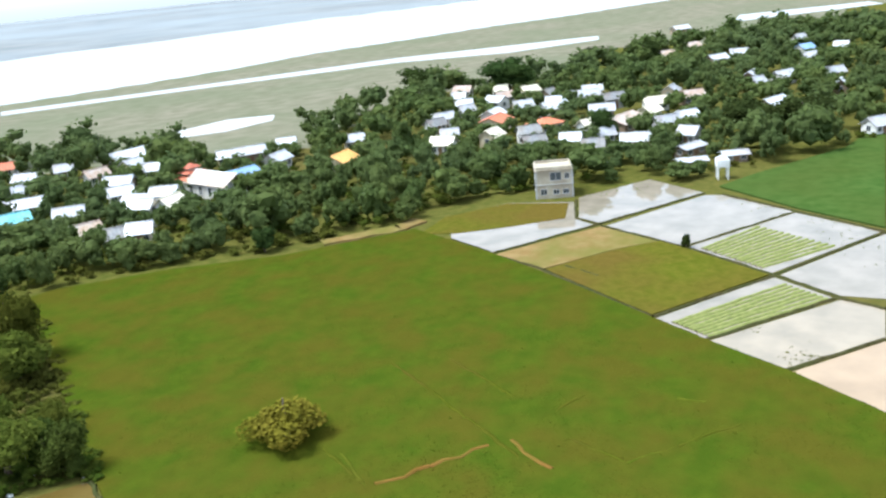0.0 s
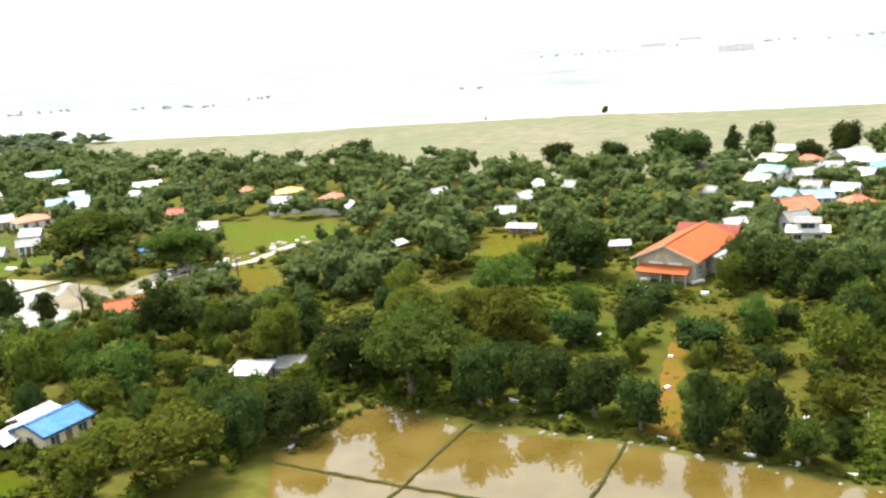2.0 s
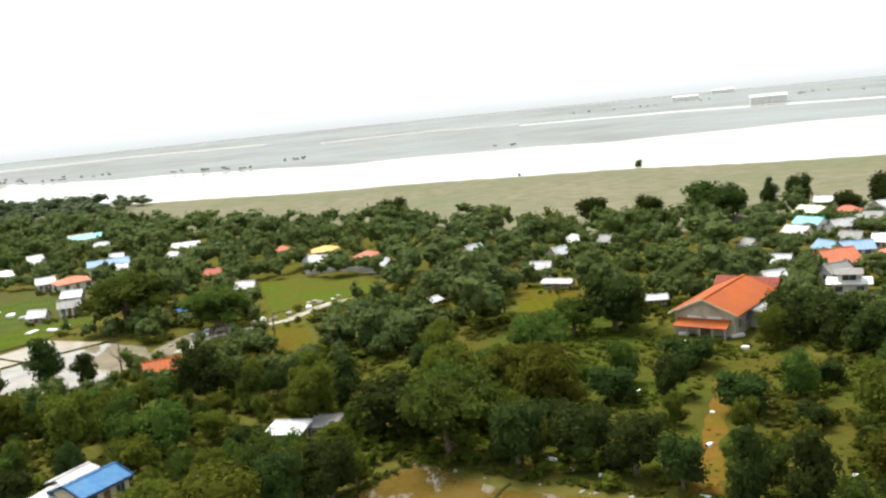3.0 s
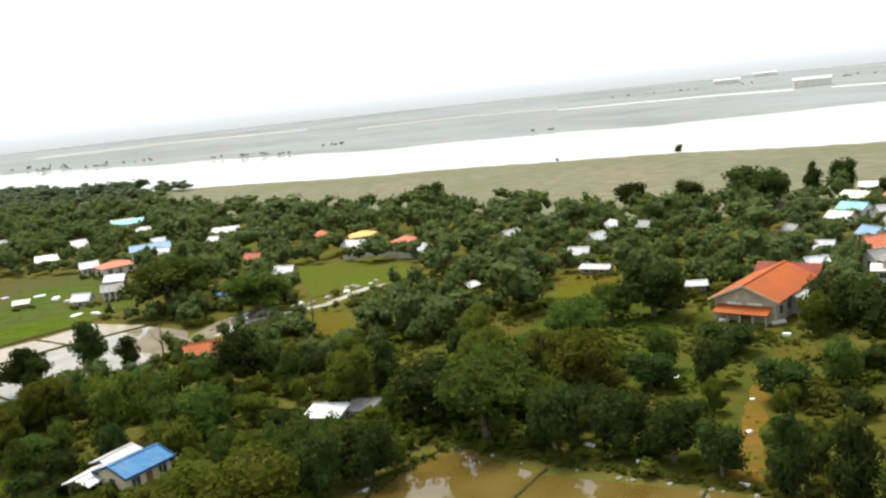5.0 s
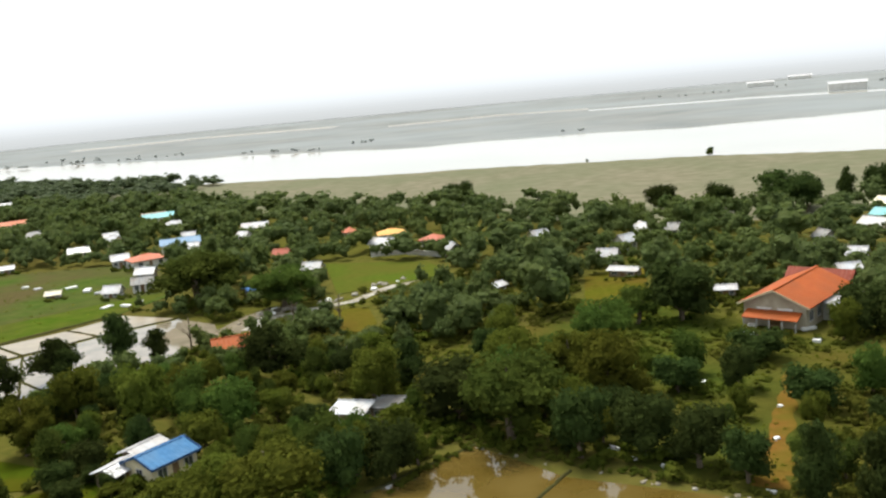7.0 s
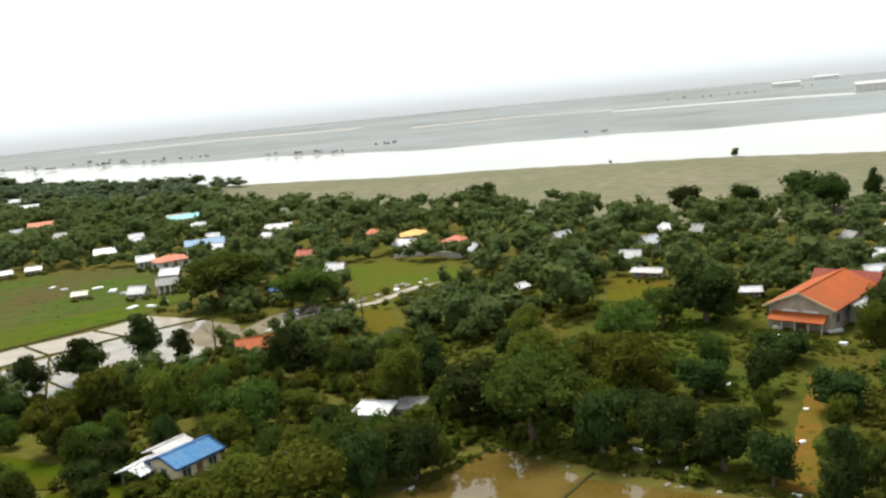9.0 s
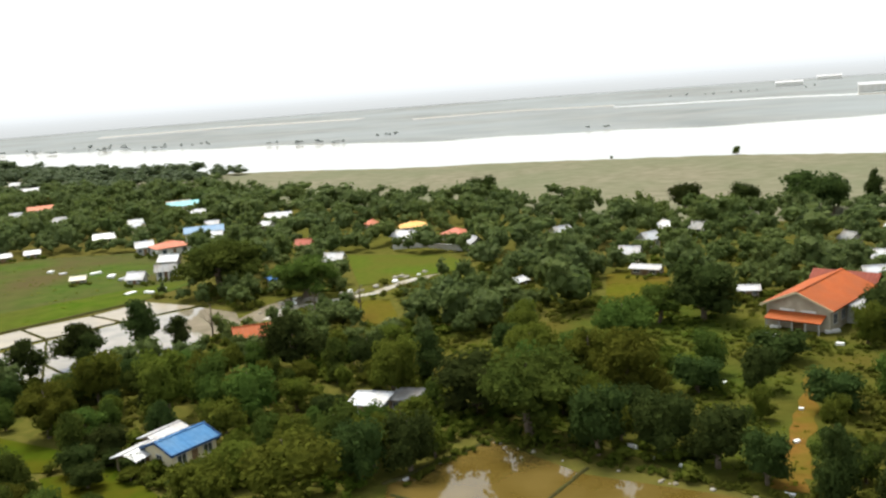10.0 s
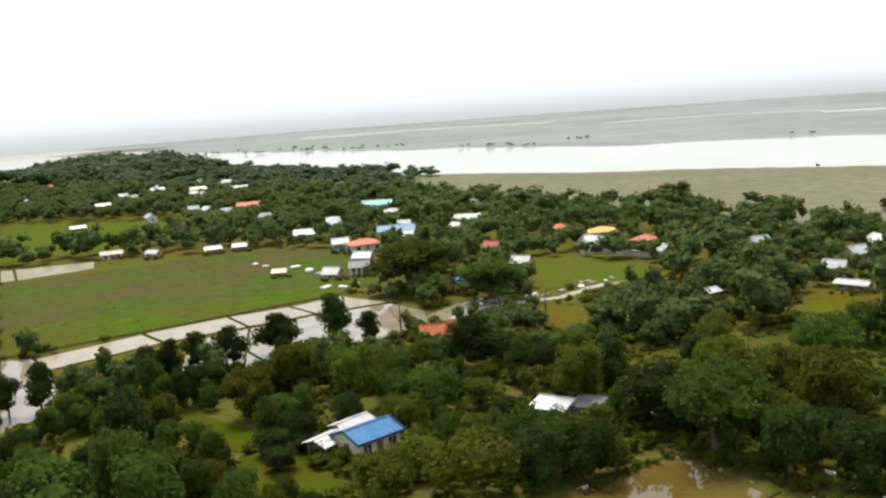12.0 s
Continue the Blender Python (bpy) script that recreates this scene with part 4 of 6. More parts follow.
def hall(x, y, rot):
    """Large hall with a gabled orange roof, a rear wing and a lean-to canopy over its entrance end."""
    root = tagged(new("village_hall"), "large beige hall with a gabled orange metal roof", "hall")
    root.matrix_world = pose(x, y, 0, 0, 0, rot)
    w, d, h = 18.0, 10.2, 4.0
    part("wall", box(bmesh.new(), -w / 2, -d / 2, 0, w / 2, d / 2, h), WALLS["plaster"], root)
    rise, over = 2.15, 0.8
    for sx in (-w / 2, w / 2 - 0.2):
        bm = bmesh.new()
        prof = [(sx, -d / 2, h), (sx, d / 2, h), (sx, 0, h + rise - 0.1)]
        a = [bm.verts.new(p) for p in prof]
        b = [bm.verts.new((p[0] + 0.2, p[1], p[2])) for p in prof]
        bm.faces.new(a), bm.faces.new(b[::-1])
        for i in range(3):
            bm.faces.new((a[i], a[(i + 1) % 3], b[(i + 1) % 3], b[i]))
        part("gable", bm, WALLS["plaster"], root)
    bm = bmesh.new()
    gable_roof(bm, w, d, h + 0.05, rise, over, thick=0.14, ribs=22)
    r = part("roof", bm, ROOFS["orange"], root, "bright orange gabled metal roof")
    part("ridge_cap", box(bmesh.new(), -w / 2 - over, -0.25, h + rise + 0.04, w / 2 + over, 0.25, h + rise + 0.17, 0.04), ROOFS["orange"], r)
    for sy in (-1, 1):
        drop = rise * over / (d / 2)
        bm = bmesh.new()
        a, b = Vector((-w / 2 - over - 0.06, 0, h + rise + 0.06)), Vector((-w / 2 - over - 0.06, sy * (d / 2 + over), h - drop + 0.02))
        v = [bm.verts.new(p + Vector((o, 0, u))) for p in (a, b) for o, u in ((0, -0.22), (0.05, -0.22), (0.05, 0.1), (0, 0.1))]
        for f in ((0, 1, 2, 3), (7, 6, 5, 4), (0, 4, 5, 1), (1, 5, 6, 2), (2, 6, 7, 3), (3, 7, 4, 0)):
            bm.faces.new([v[i] for i in f])
        part("bargeboard", bm, WALLS["cream"], r)
    part("rear_wing", box(bmesh.new(), w / 2 + 0.003, -5.2, 0, w / 2 + 5.0, 5.2, 3.7, 0.03), WALLS["plaster"], root)
    bm = bmesh.new()
    gable_roof(bm, 10.6, 4.6, 3.75, 1.7, 0.5, thick=0.12, ribs=16)
    bmesh.ops.transform(bm, matrix=pose(w / 2 + 2.9, 0, 0, 0, 0, 90), verts=bm.verts)
    part("rear_roof", bm, ROOFS["maroon"], root, "darker red roof of the rear wing")
    bm = bmesh.new()
    shed_roof(bm, w - 7.0, 3.2, 2.75, 0.6, 0.25, ribs=12)
    bmesh.ops.transform(bm, matrix=pose(2.5, -d / 2 - 1.75, 0), verts=bm.verts)
    part("annex_roof", bm, ROOFS["zinc"], root, "dull greenish grey lean-to roof")
    bm = bmesh.new()
    pts = [(-w / 2 - 2.4, 1.95), (-w / 2, 2.8), (-w / 2, 2.65), (-w / 2 - 2.4, 1.8)]
    vs = [[bm.verts.new((px, sy * (d / 2 - 0.6), pz)) for px, pz in pts] for sy in (-1, 1)]
    bm.faces.new(vs[0]), bm.faces.new(vs[1][::-1])
    for i in range(4):
        bm.faces.new((vs[0][i], vs[0][(i + 1) % 4], vs[1][(i + 1) % 4], vs[1][i]))
    part("canopy", bm, ROOFS["orange"], root, "lower orange canopy over the entrance")
    for k in range(5):
        sy = -d / 2 + 0.9 + (d - 1.8) * k / 4
        part("post", box(bmesh.new(), -w / 2 - 2.4, sy - 0.1, 0, -w / 2 - 2.2, sy + 0.1, 1.95, 0.02), WALLS["grey"], root)
    for k in (-1, 1):
        part("white_panel", box(bmesh.new(), -w / 2 - 0.08, k * 1.7 - 1.2, 2.86, -w / 2 + 0.02, k * 1.7 + 1.2, 3.2, 0.02), M_WHITE, root)
    part("door", box(bmesh.new(), -w / 2 - 0.05, -0.9, 0, -w / 2 + 0.03, 0.9, 2.3, 0.02), M_DOOR, root)
    for k in range(5):
        for s in (-1, 1):
            window_part(root, -w / 2 + 2 + 3.4 * k, s * d / 2, 1.2, 1.6, 1.5, s)
    part("annex", box(bmesh.new(), -2, -d / 2 - 3.2, 0, w / 2 - 1, -d / 2 - 0.003, 2.6, 0.04), WALLS["grey"], root, "low grey concrete annex")
    KEEP.extend([(x, y, 5.0), (43.6, 147.6, 1.5), (52.2, 140, 2.0), (46.5, 142, 1.0), (65, 155, 4.2), (50, 139, 1.0), (60, 148, 3.8)])
    FOOT.extend([(x + 6 * math.cos(radians(rot)) * k, y + 6 * math.sin(radians(rot)) * k, 8) for k in (-1.3, 0, 1)])


hall(54.4, 151.0, 49)


def block_house(x, y, rot):
    """Two-storey unfinished concrete house with a flat roof and dark openings."""
    root = tagged(new("concrete_house"), "pale two-storey concrete house with a flat roof beside the paddies", "house")
    root.matrix_world = pose(x, y, 0, 0, 0, rot) @ Matrix.Diagonal((1, 1, 0.82, 1))
    w, d = 6.4, 6.0
    for z, name in ((0.0, "ground_storey"), (3.2, "upper_storey")):
        bm = box(bmesh.new(), -w / 2, -d / 2, z, w / 2, d / 2, z + 3.0)
        part(name, bm, WALLS["plaster"], root)
    part("floor_band", box(bmesh.new(), -w / 2 - 0.12, -d / 2 - 0.12, 3.0, w / 2 + 0.12, d / 2 + 0.12, 3.2, 0.03), WALLS["grey"], root)
    part("roof_slab", box(bmesh.new(), -w / 2 - 0.2, -d / 2 - 0.2, 6.2, w / 2 + 0.2, d / 2 + 0.2, 6.4, 0.03), WALLS["plaster"], root)
    for a in ((-w / 2, -d / 2, w / 2, -d / 2 + 0.15), (-w / 2, d / 2 - 0.15, w / 2, d / 2), (-w / 2, -d / 2 + 0.15, -w / 2 + 0.15, d / 2 - 0.15), (w / 2 - 0.15, -d / 2 + 0.15, w / 2, d / 2 - 0.15)):
        part("parapet", box(bmesh.new(), a[0], a[1], 6.4, a[2], a[3], 6.95, 0.02), WALLS["plaster"], root)
    for fx, z, ww, hh in ((-1.9, 0.9, 1.0, 1.2), (0.3, 0.9, 1.0, 1.0), (2.0, 0.9, 1.0, 1.0), (0.3, 4.0, 1.9, 1.7), (2.3, 4.2, 0.8, 1.2)):
        window_part(root, fx, -d / 2, z, ww, hh, -1)
    for fy, z in ((-1.6, 0.9), (1.4, 0.9), (-1.4, 4.1), (1.5, 4.1)):
        window_part(root, -w / 2, fy, z, 1.1, 1.3, -2)
    for k in (-1, 1):
        part("column", box(bmesh.new(), k * w / 2 - 0.18, -d / 2 - 0.06, 0, k * w / 2 + 0.18, -d / 2 + 0.2, 6.2, 0.02), WALLS["grey"], root)
    KEEP.extend([(x, y, 3.0), (x - 2, y + 3, 0.5), (x, y - 3, 0.5)])
    FOOT.append((x, y, 5))


block_house(152.0, 59.5, -66)


def white_villa(x, y, rot):
    """Low white two-storey house with a wide porch roof and a round balcony above it."""
    root = tagged(new("balcony_house"), "white house with a balcony over a wide white porch roof", "house")
    root.matrix_world = pose(x, y, 0, 0, 0, rot) @ Matrix.Diagonal((0.9, 0.9, 0.72, 1))
    part("ground_storey", box(bmesh.new(), -3.4, -2.2, 0, 3.4, 3.5, 2.9), WALLS["white"], root)
    part("porch_roof", box(bmesh.new(), -4.4, -3.2, 2.9, 4.4, 3.9, 3.15, 0.05), M_WHITE, root, "white porch slab")
    part("upper_storey", box(bmesh.new(), -2.2, -1.2, 3.15, 2.2, 3.3, 5.6), WALLS["white"], root)
    bm = bmesh.new()
    gable_roof(bm, 4.4, 4.5, 5.6, 0.8, 0.5)
    part("roof", bm, ROOFS["grey"], root)
    for k in range(9):
        part("baluster", box(bmesh.new(), -4.2 + k * 1.05 - 0.05, -3.1, 3.15, -4.2 + k * 1.05 + 0.05, -3.0, 3.9), M_WHITE, root)
    part("rail", box(bmesh.new(), -4.3, -3.13, 3.9, 4.3, -2.97, 4.0, 0.02), M_WHITE, root)
    window_part(root, 0, -1.2, 3.6, 2.6, 1.4, -1)
    for k in (-2, 2):
        window_part(root, k, -2.2, 0.9, 1.4, 1.4, -1)
    KEEP.extend([(x, y, 3.2), (x - 3.5, y - 3, 1.5), (x + 3.5, y - 3, 1.5)])
    FOOT.append((x, y, 5))


white_villa(81.5, 161.0, -27)


def water_tower(x, y):
    root = tagged(new("water_tower"), "small white water tower with a pitched cap beside the paddies", "water tower")
    root.matrix_world = pose(x, y, 0, 0, 0, 20) @ Matrix.Diagonal((0.8, 0.8, 0.85, 1))
    for sx in (-1, 1):
        for sy in (-1, 1):
            part("leg", box(bmesh.new(), sx * 1.1 - 0.15, sy * 1.1 - 0.15, 0, sx * 1.1 + 0.15, sy * 1.1 + 0.15, 2.6, 0.02), M_WHITE, root)
    part("tank", box(bmesh.new(), -1.4, -1.4, 2.6, 1.4, 1.4, 4.4, 0.15), M_WHITE, root)
    bm = bmesh.new()
    bmesh.ops.create_cone(bm, cap_ends=True, segments=4, radius1=1.6, radius2=0.2, depth=0.8, matrix=pose(0, 0, 4.8, 0, 0, 45))
    part("cap", bm, ROOFS["white"], root)
    KEEP.extend([(x, y, 2.0)])
    FOOT.append((x, y, 2.5))


water_tower(166.0, 32.5)

# farmhouse roofs under the trees nearest the pond
farm = house(-38.1, 103.6, 56, 6.4, 5.0, "blue", "cream", h=2.6, rise=0.95, over=0.4, label="farmhouse with a gabled blue metal roof among dark trees")
for sy in (-1, 1):
    eave = 2.6 + 0.1 - 0.95 * 0.4 / 2.5
    part("fascia", box(bmesh.new(), -3.67, sy * 2.96 - 0.06, eave - 0.2, 3.67, sy * 2.96 + 0.06, eave + 0.1, 0.02), ROOFS["navy"], farm, "dark blue eave board")
    for sx in (-1, 1):
        bm = bmesh.new()
        a, b = Vector((sx * 3.65, 0, 3.72)), Vector((sx * 3.65, sy * 2.95, eave + 0.05))
        v = [bm.verts.new(p + Vector((o, 0, u))) for p in (a, b) for o, u in ((-0.07, -0.2), (0.07, -0.2), (0.07, 0.1), (-0.07, 0.1))]
        for f in ((0, 1, 2, 3), (7, 6, 5, 4), (0, 4, 5, 1), (1, 5, 6, 2), (2, 6, 7, 3), (3, 7, 4, 0)):
            bm.faces.new([v[k] for k in f])
        part("bargeboard", bm, ROOFS["navy"], farm, "dark blue gable board")
house(-43.0, 102.8, 66, 4.2, 3.2, "white", "wood", h=1.9, rise=0.5, label="low annex with a white metal roof beside a farmhouse")
house(-41.6, 107.8, 62, 4.6, 2.6, "zinc", "wood", h=2.3, rise=0.4, label="small outbuilding with a dull zinc metal roof behind a farmhouse")
house(-16.7, 115.4, -16, 4.7, 3.7, "white", "wood", h=2.2, rise=0.3, over=0.3, shed=True, label="shed with a white metal roof among the trees")
house(-11.9, 117.0, -14, 3.6, 3.0, "grey", "wood", h=1.9, rise=0.3, over=0.3, shed=True, label="lean-to with a dull grey metal roof beside a white roofed shed")
house(-41.5, 154.0, 20, 6.0, 4.2, "orange", "white", h=2.5, rise=1.2, label="small house with an orange roof beside the paddies")
house(-47.0, 204.0, 30, 6.0, 3.0, "blue", "wood", h=2.2, rise=0.3, label="long low shelter under a blue sheet")


def church(x, y, rot):
    """A long low nave behind a front with two stepped red roofs."""
    root = tagged(new("church"), "white church with a faded pinkish roof and stepped red front", "church")
    root.matrix_world = pose(x, y, 0, 0, 0, rot)
    part("nave", box(bmesh.new(), -5, -3.2, 0, 8, 3.2, 3.5), WALLS["white"], root)
    bm = bmesh.new()
    gable_roof(bm, 13, 6.4, 3.55, 1.7, 0.5, ribs=20)
    roof = part("roof", bm, ROOFS["rusty"], root, "faded pinkish sheet roof")
    roof.location.x = 1.5
    part("ridge_cap", box(bmesh.new(), -7.0, -0.2, 5.24, 7.0, 0.2, 5.36, 0.03), M_WHITE, roof, "white ridge cap")
    part("front_hall", box(bmesh.new(), -9.0, -3.0, 0, -5.003, 3.0, 3.6, 0.05), WALLS["white"], root)
    for z, hw, rise in ((3.65, 3.0, 0.9), (4.75, 2.0, 0.8), (5.7, 1.2, 0.8)):
        bm = bmesh.new()
        hip_roof(bm, 2 * hw * 0.7, 2 * hw, z, rise, 0.5)
        roof = part("front_roof", bm, ROOFS["red"], root, "stepped red roof")
        roof.location.x = -7.0
    for z, hw in ((4.2, 1.9), (5.15, 1.1)):
        part("tower_storey", box(bmesh.new(), -7.0 - hw * 0.7, -hw, z, -7.0 + hw * 0.7, hw, z + 0.62, 0.03), WALLS["white"], root)
    for k in range(4):
        for s in (-1, 1):
            window_part(root, -3.4 + 3.2 * k, s * 3.2, 1.1, 1.0, 1.6, s)
    part("door", box(bmesh.new(), -9.06, -0.8, 0, -8.97, 0.8, 2.3, 0.02), M_DOOR, root)
    KEEP.extend([(x, y, 3.6), (x + 1.8, y + 6.6, 4.0), (x - 1, y - 5, 3.4), (x - 3, y + 2, 1.5)])
    FOOT.append((x, y, 7))


church(142.4, 130.6, -103)


def wall_line(name, pts, h, t, mat, label):
    bm = bmesh.new()
    for a, b in zip(pts, pts[1:]):
        a, b = Vector(a), Vector(b)
        s = (b - a).normalized()
        s = Vector((-s.y, s.x)) * t / 2
        prism(bm, [tuple(a - s), tuple(b - s), tuple(b + s), tuple(a + s)], 0, h)
    return tagged(part(name, bm, mat), label, "wall", kind="structure")


def rock(x, y, r, label, mat):
    bm = bmesh.new()
    bmesh.ops.create_icosphere(bm, subdivisions=2, radius=r)
    o = random.uniform(0, 50)
    for v in bm.verts:
        v.co *= 1 + 0.35 * noise.noise(v.co * (1.3 / r) + Vector((o, 0, 0)))
        v.co.z = max(-0.25 * r, v.co.z * 0.7)
    ob = tagged(part("boulder", bm, mat, smooth=False), label, "rock", "rubble by the road")
    ob.matrix_world = pose(x, y, 0.15 * r, 0, 0, random.uniform(0, 360))


for a, b in zip(ROAD, ROAD[1:]):
    for k in range(6):
        x, y = lerp(a, b, random.random())
        rock(x + random.uniform(-4.0, -1.6), y + random.uniform(1.2, 4.5), random.uniform(0.3, 0.9), "pale lump of rubble beside the village road", M_WHITE if k == 0 else M_ROAD)
wall_line("boundary_wall", [(-25.2, 244.0), (-16.2, 243.6), (-5.3, 233.7)], 1.4, 0.2, WALLS["white"], "low whitewashed block wall behind the playing field")

# far buildings across the river
for fx, fy, fw, fh in (zip((467.5, 712.5, 536.0), (1110.7, 1922.9, 1629.2), (42, 46, 44), (9, 7, 7))):
    root = tagged(new("far_factory"), "large white factory shed on the far plain", "factory", "far sheds")
    root.matrix_world = pose(fx, fy, 0, 0, 0, -20)
    part("wall", box(bmesh.new(), -fw / 2, -8, 0, fw / 2, 8, fh), WALLS["white"], root)
    bm = bmesh.new()
    gable_roof(bm, fw, 16, fh, 2.5, 1, ribs=20)
    part("roof", bm, ROOFS["white"], root)

# ---- trees ----
ICO = bmesh.new()
bmesh.ops.create_icosphere(ICO, subdivisions=1, radius=1.0)
ICO_V = np.array([v.co[:] for v in ICO.verts])
ICO_F = np.array([[v.index for v in f.verts] for f in ICO.faces])
ICO.free()


def crown_arrays(blobs, leaves, size, rng, droop=0.0, cores=True):
    """Lumpy cores with leaf blades all over them. blobs: x, y, z, radius, height factor."""
    vs, fs, n = [], [], 0
    area = [b[3] ** 2 for b in blobs]
    for b in blobs if cores else ():
        v = ICO_V * (0.86 + 0.14 * np.sin(ICO_V @ rng.normal(size=(3, 1)) * 4 + rng.uniform(0, 6)) * 0.8)
        v = v * (0.84 * b[3]) * np.array([1, 1, b[4]]) + rng.normal(scale=0.05 * b[3], size=v.shape) + np.array(b[:3])
        vs.append(v)
        fs.append(np.pad(ICO_F, ((0, 0), (0, 1)), constant_values=-1) + np.array([n, n, n, 0]))
        n += len(v)
    for b, a in zip(blobs, area):
        k = int(leaves * a / sum(area))
        d = rng.normal(size=(k, 3))
        d /= np.linalg.norm(d, axis=1)[:, None]
        d[:, 2] = np.abs(d[:, 2]) * np.where(rng.uniform(size=k) < 0.72, 1, -0.7)
        rad = b[3] * rng.uniform(0.74, 1.16, size=(k, 1))
        c = d * rad * np.array([1, 1, b[4]]) + np.array(b[:3])
        nrm = d + rng.normal(scale=0.6, size=(k, 3))
        nrm /= np.linalg.norm(nrm, axis=1)[:, None]
        t1 = np.cross(nrm, rng.normal(size=(k, 3)) + np.array([0, 0, droop]))
        t1 /= np.linalg.norm(t1, axis=1)[:, None] + 1e-9
        t2 = np.cross(nrm, t1)
        s = size * rng.uniform(0.6, 1.4, size=(k, 1))
        q = np.stack([c - t1 * s, c - t2 * s * 0.55, c + t1 * s - nrm * s * 0.25, c + t2 * s * 0.55], 1).reshape(-1, 3)
        vs.append(q)
        fs.append(np.arange(4 * k).reshape(k, 4) + n)
        n += 4 * k
    return np.vstack(vs), np.vstack(fs)


def tube(bm, pts, radii, seg=6):
    prev = None
    for i, (p, r) in enumerate(zip(pts, radii)):
        ring = [bm.verts.new(Vector(p) + Vector((math.cos(6.283 * k / seg) * r, math.sin(6.283 * k / seg) * r, 0))) for k in range(seg)]
        if prev:
            for k in range(seg):
                bm.faces.new((prev[k], prev[(k + 1) % seg], ring[(k + 1) % seg], ring[k]))
        prev = ring
    bm.faces.new(prev)


# unit shapes: height 1, width 1
def blob_set(kind, rng):
    out = []
    if kind == "round":
        out.append((0, 0, 0.5, 0.36, 1.1))
        for k in range(11):
            a = k * 2.4 + rng.uniform(-0.4, 0.4)
            out.append((0.25 * math.cos(a), 0.25 * math.sin(a), rng.uniform(0.2, 0.8), rng.uniform(0.17, 0.25), 0.9))
    elif kind == "column":
        for k in range(9):
            z = 0.14 + 0.09 * k
            out.append((rng.uniform(-0.13, 0.13), rng.uniform(-0.13, 0.13), z, (0.34 if k < 6 else 0.42 - 0.035 * k), 0.5))
    elif kind == "tall":
        for z, r, o in ((0.88, 0.2, 0.04), (0.78, 0.27, 0.1), (0.7, 0.26, -0.22), (0.62, 0.3, 0.18), (0.54, 0.3, -0.14), (0.47, 0.27, 0.24), (0.4, 0.26, -0.24), (0.33, 0.24, 0.1), (0.26, 0.2, -0.14)):
            a = rng.uniform(0, 6.28)
            out.append((o * math.cos(a) + rng.uniform(-0.06, 0.06), o * math.sin(a), z, r, 0.55))
    elif kind == "spread":
        for k in range(18):
            a, d = k * 2.4, 0.36 * math.sqrt((k + 0.3) / 18)
            out.append((d * math.cos(a), d * math.sin(a), rng.uniform(0.35, 0.86) - 0.45 * d, rng.uniform(0.13, 0.2), 1.0))
    elif kind == "willow":
        for k in range(12):
            a, d = k * 2.4, 0.34 * math.sqrt((k + 0.3) / 12)
            out.append((d * math.cos(a), d * math.sin(a), rng.uniform(0.5, 0.8) - 0.9 * d * d * 3, rng.uniform(0.15, 0.22), 1.15))
    else:
        for k in range(10):
            a, d = k * 2.4, 0.36 * math.sqrt((k + 0.3) / 10)
            out.append((d * math.cos(a), d * math.sin(a), rng.uniform(0.36, 0.66) - 0.7 * d, rng.uniform(0.15, 0.24), 1.0))
    return out


LABELS = {
    "round": "round dense leafy tree with a dark green crown", "column": "tall narrow dark tree with a columnar crown", "tall": "slender tree with separate leaf clumps on a bare trunk",
    "spread": "wide spreading tree with an uneven olive crown", "willow": "broad drooping yellow-green tree", "bush": "low wide yellow-green bush in the rice field"}
TONE = {"round": "dark", "column": "dark", "tall": "dark", "spread": "mid", "willow": "olive", "bush": "bush"}
TEMPLATES = {}


def template(kind, tone, variant):
    """One finished tree of height and width 1, kept as meshes; scaled where it is set."""
    key = (kind, tone, variant)
    if key not in TEMPLATES:
        rng = np.random.default_rng(hash_seed(key))
        blobs = blob_set(kind, rng)
        leaves = {"bush": 2600, "willow": 2300, "spread": 2300, "column": 2200, "tall": 1700}.get(kind, 1650)
        v, f = crown_arrays(blobs, leaves, {"bush": 0.035, "willow": 0.03, "spread": 0.029}.get(kind, 0.037), rng, 2.0 if kind == "willow" else 0.0, kind != "bush")
        me = bpy.data.meshes.new("crown")
        me.from_pydata(v.tolist(), [], [[int(i) for i in q if i >= 0] for q in f])
        me.materials.append(LEAF[tone])
        bm = bmesh.new()
        lean = rng.uniform(-0.04, 0.04, size=2)
        tube(bm, [(0, 0, -0.02), (lean[0], lean[1], 0.25), (lean[0] * 1.5, lean[1], 0.5), (0, 0, 0.8)], (0.045, 0.034, 0.026, 0.008))
        for b in blobs[1:6]:
            z0 = max(0.12, min(0.45, b[2] - 0.25))
            tube(bm, [(lean[0], lean[1], z0), ((b[0] + lean[0]) * 0.55, (b[1] + lean[1]) * 0.55, (z0 + b[2]) / 2 + 0.02), tuple(b[:3])], (0.022, 0.016, 0.006), 5)
        tm = bpy.data.meshes.new("trunk")
        bm.to_mesh(tm)
        bm.free()
        tm.materials.append(M_BARK)
        TEMPLATES[key] = (tm, me)
    return TEMPLATES[key]


def hash_seed(key):
    return sum(ord(c) * (i + 7) for i, c in enumerate(str(key)))


PLACED = []


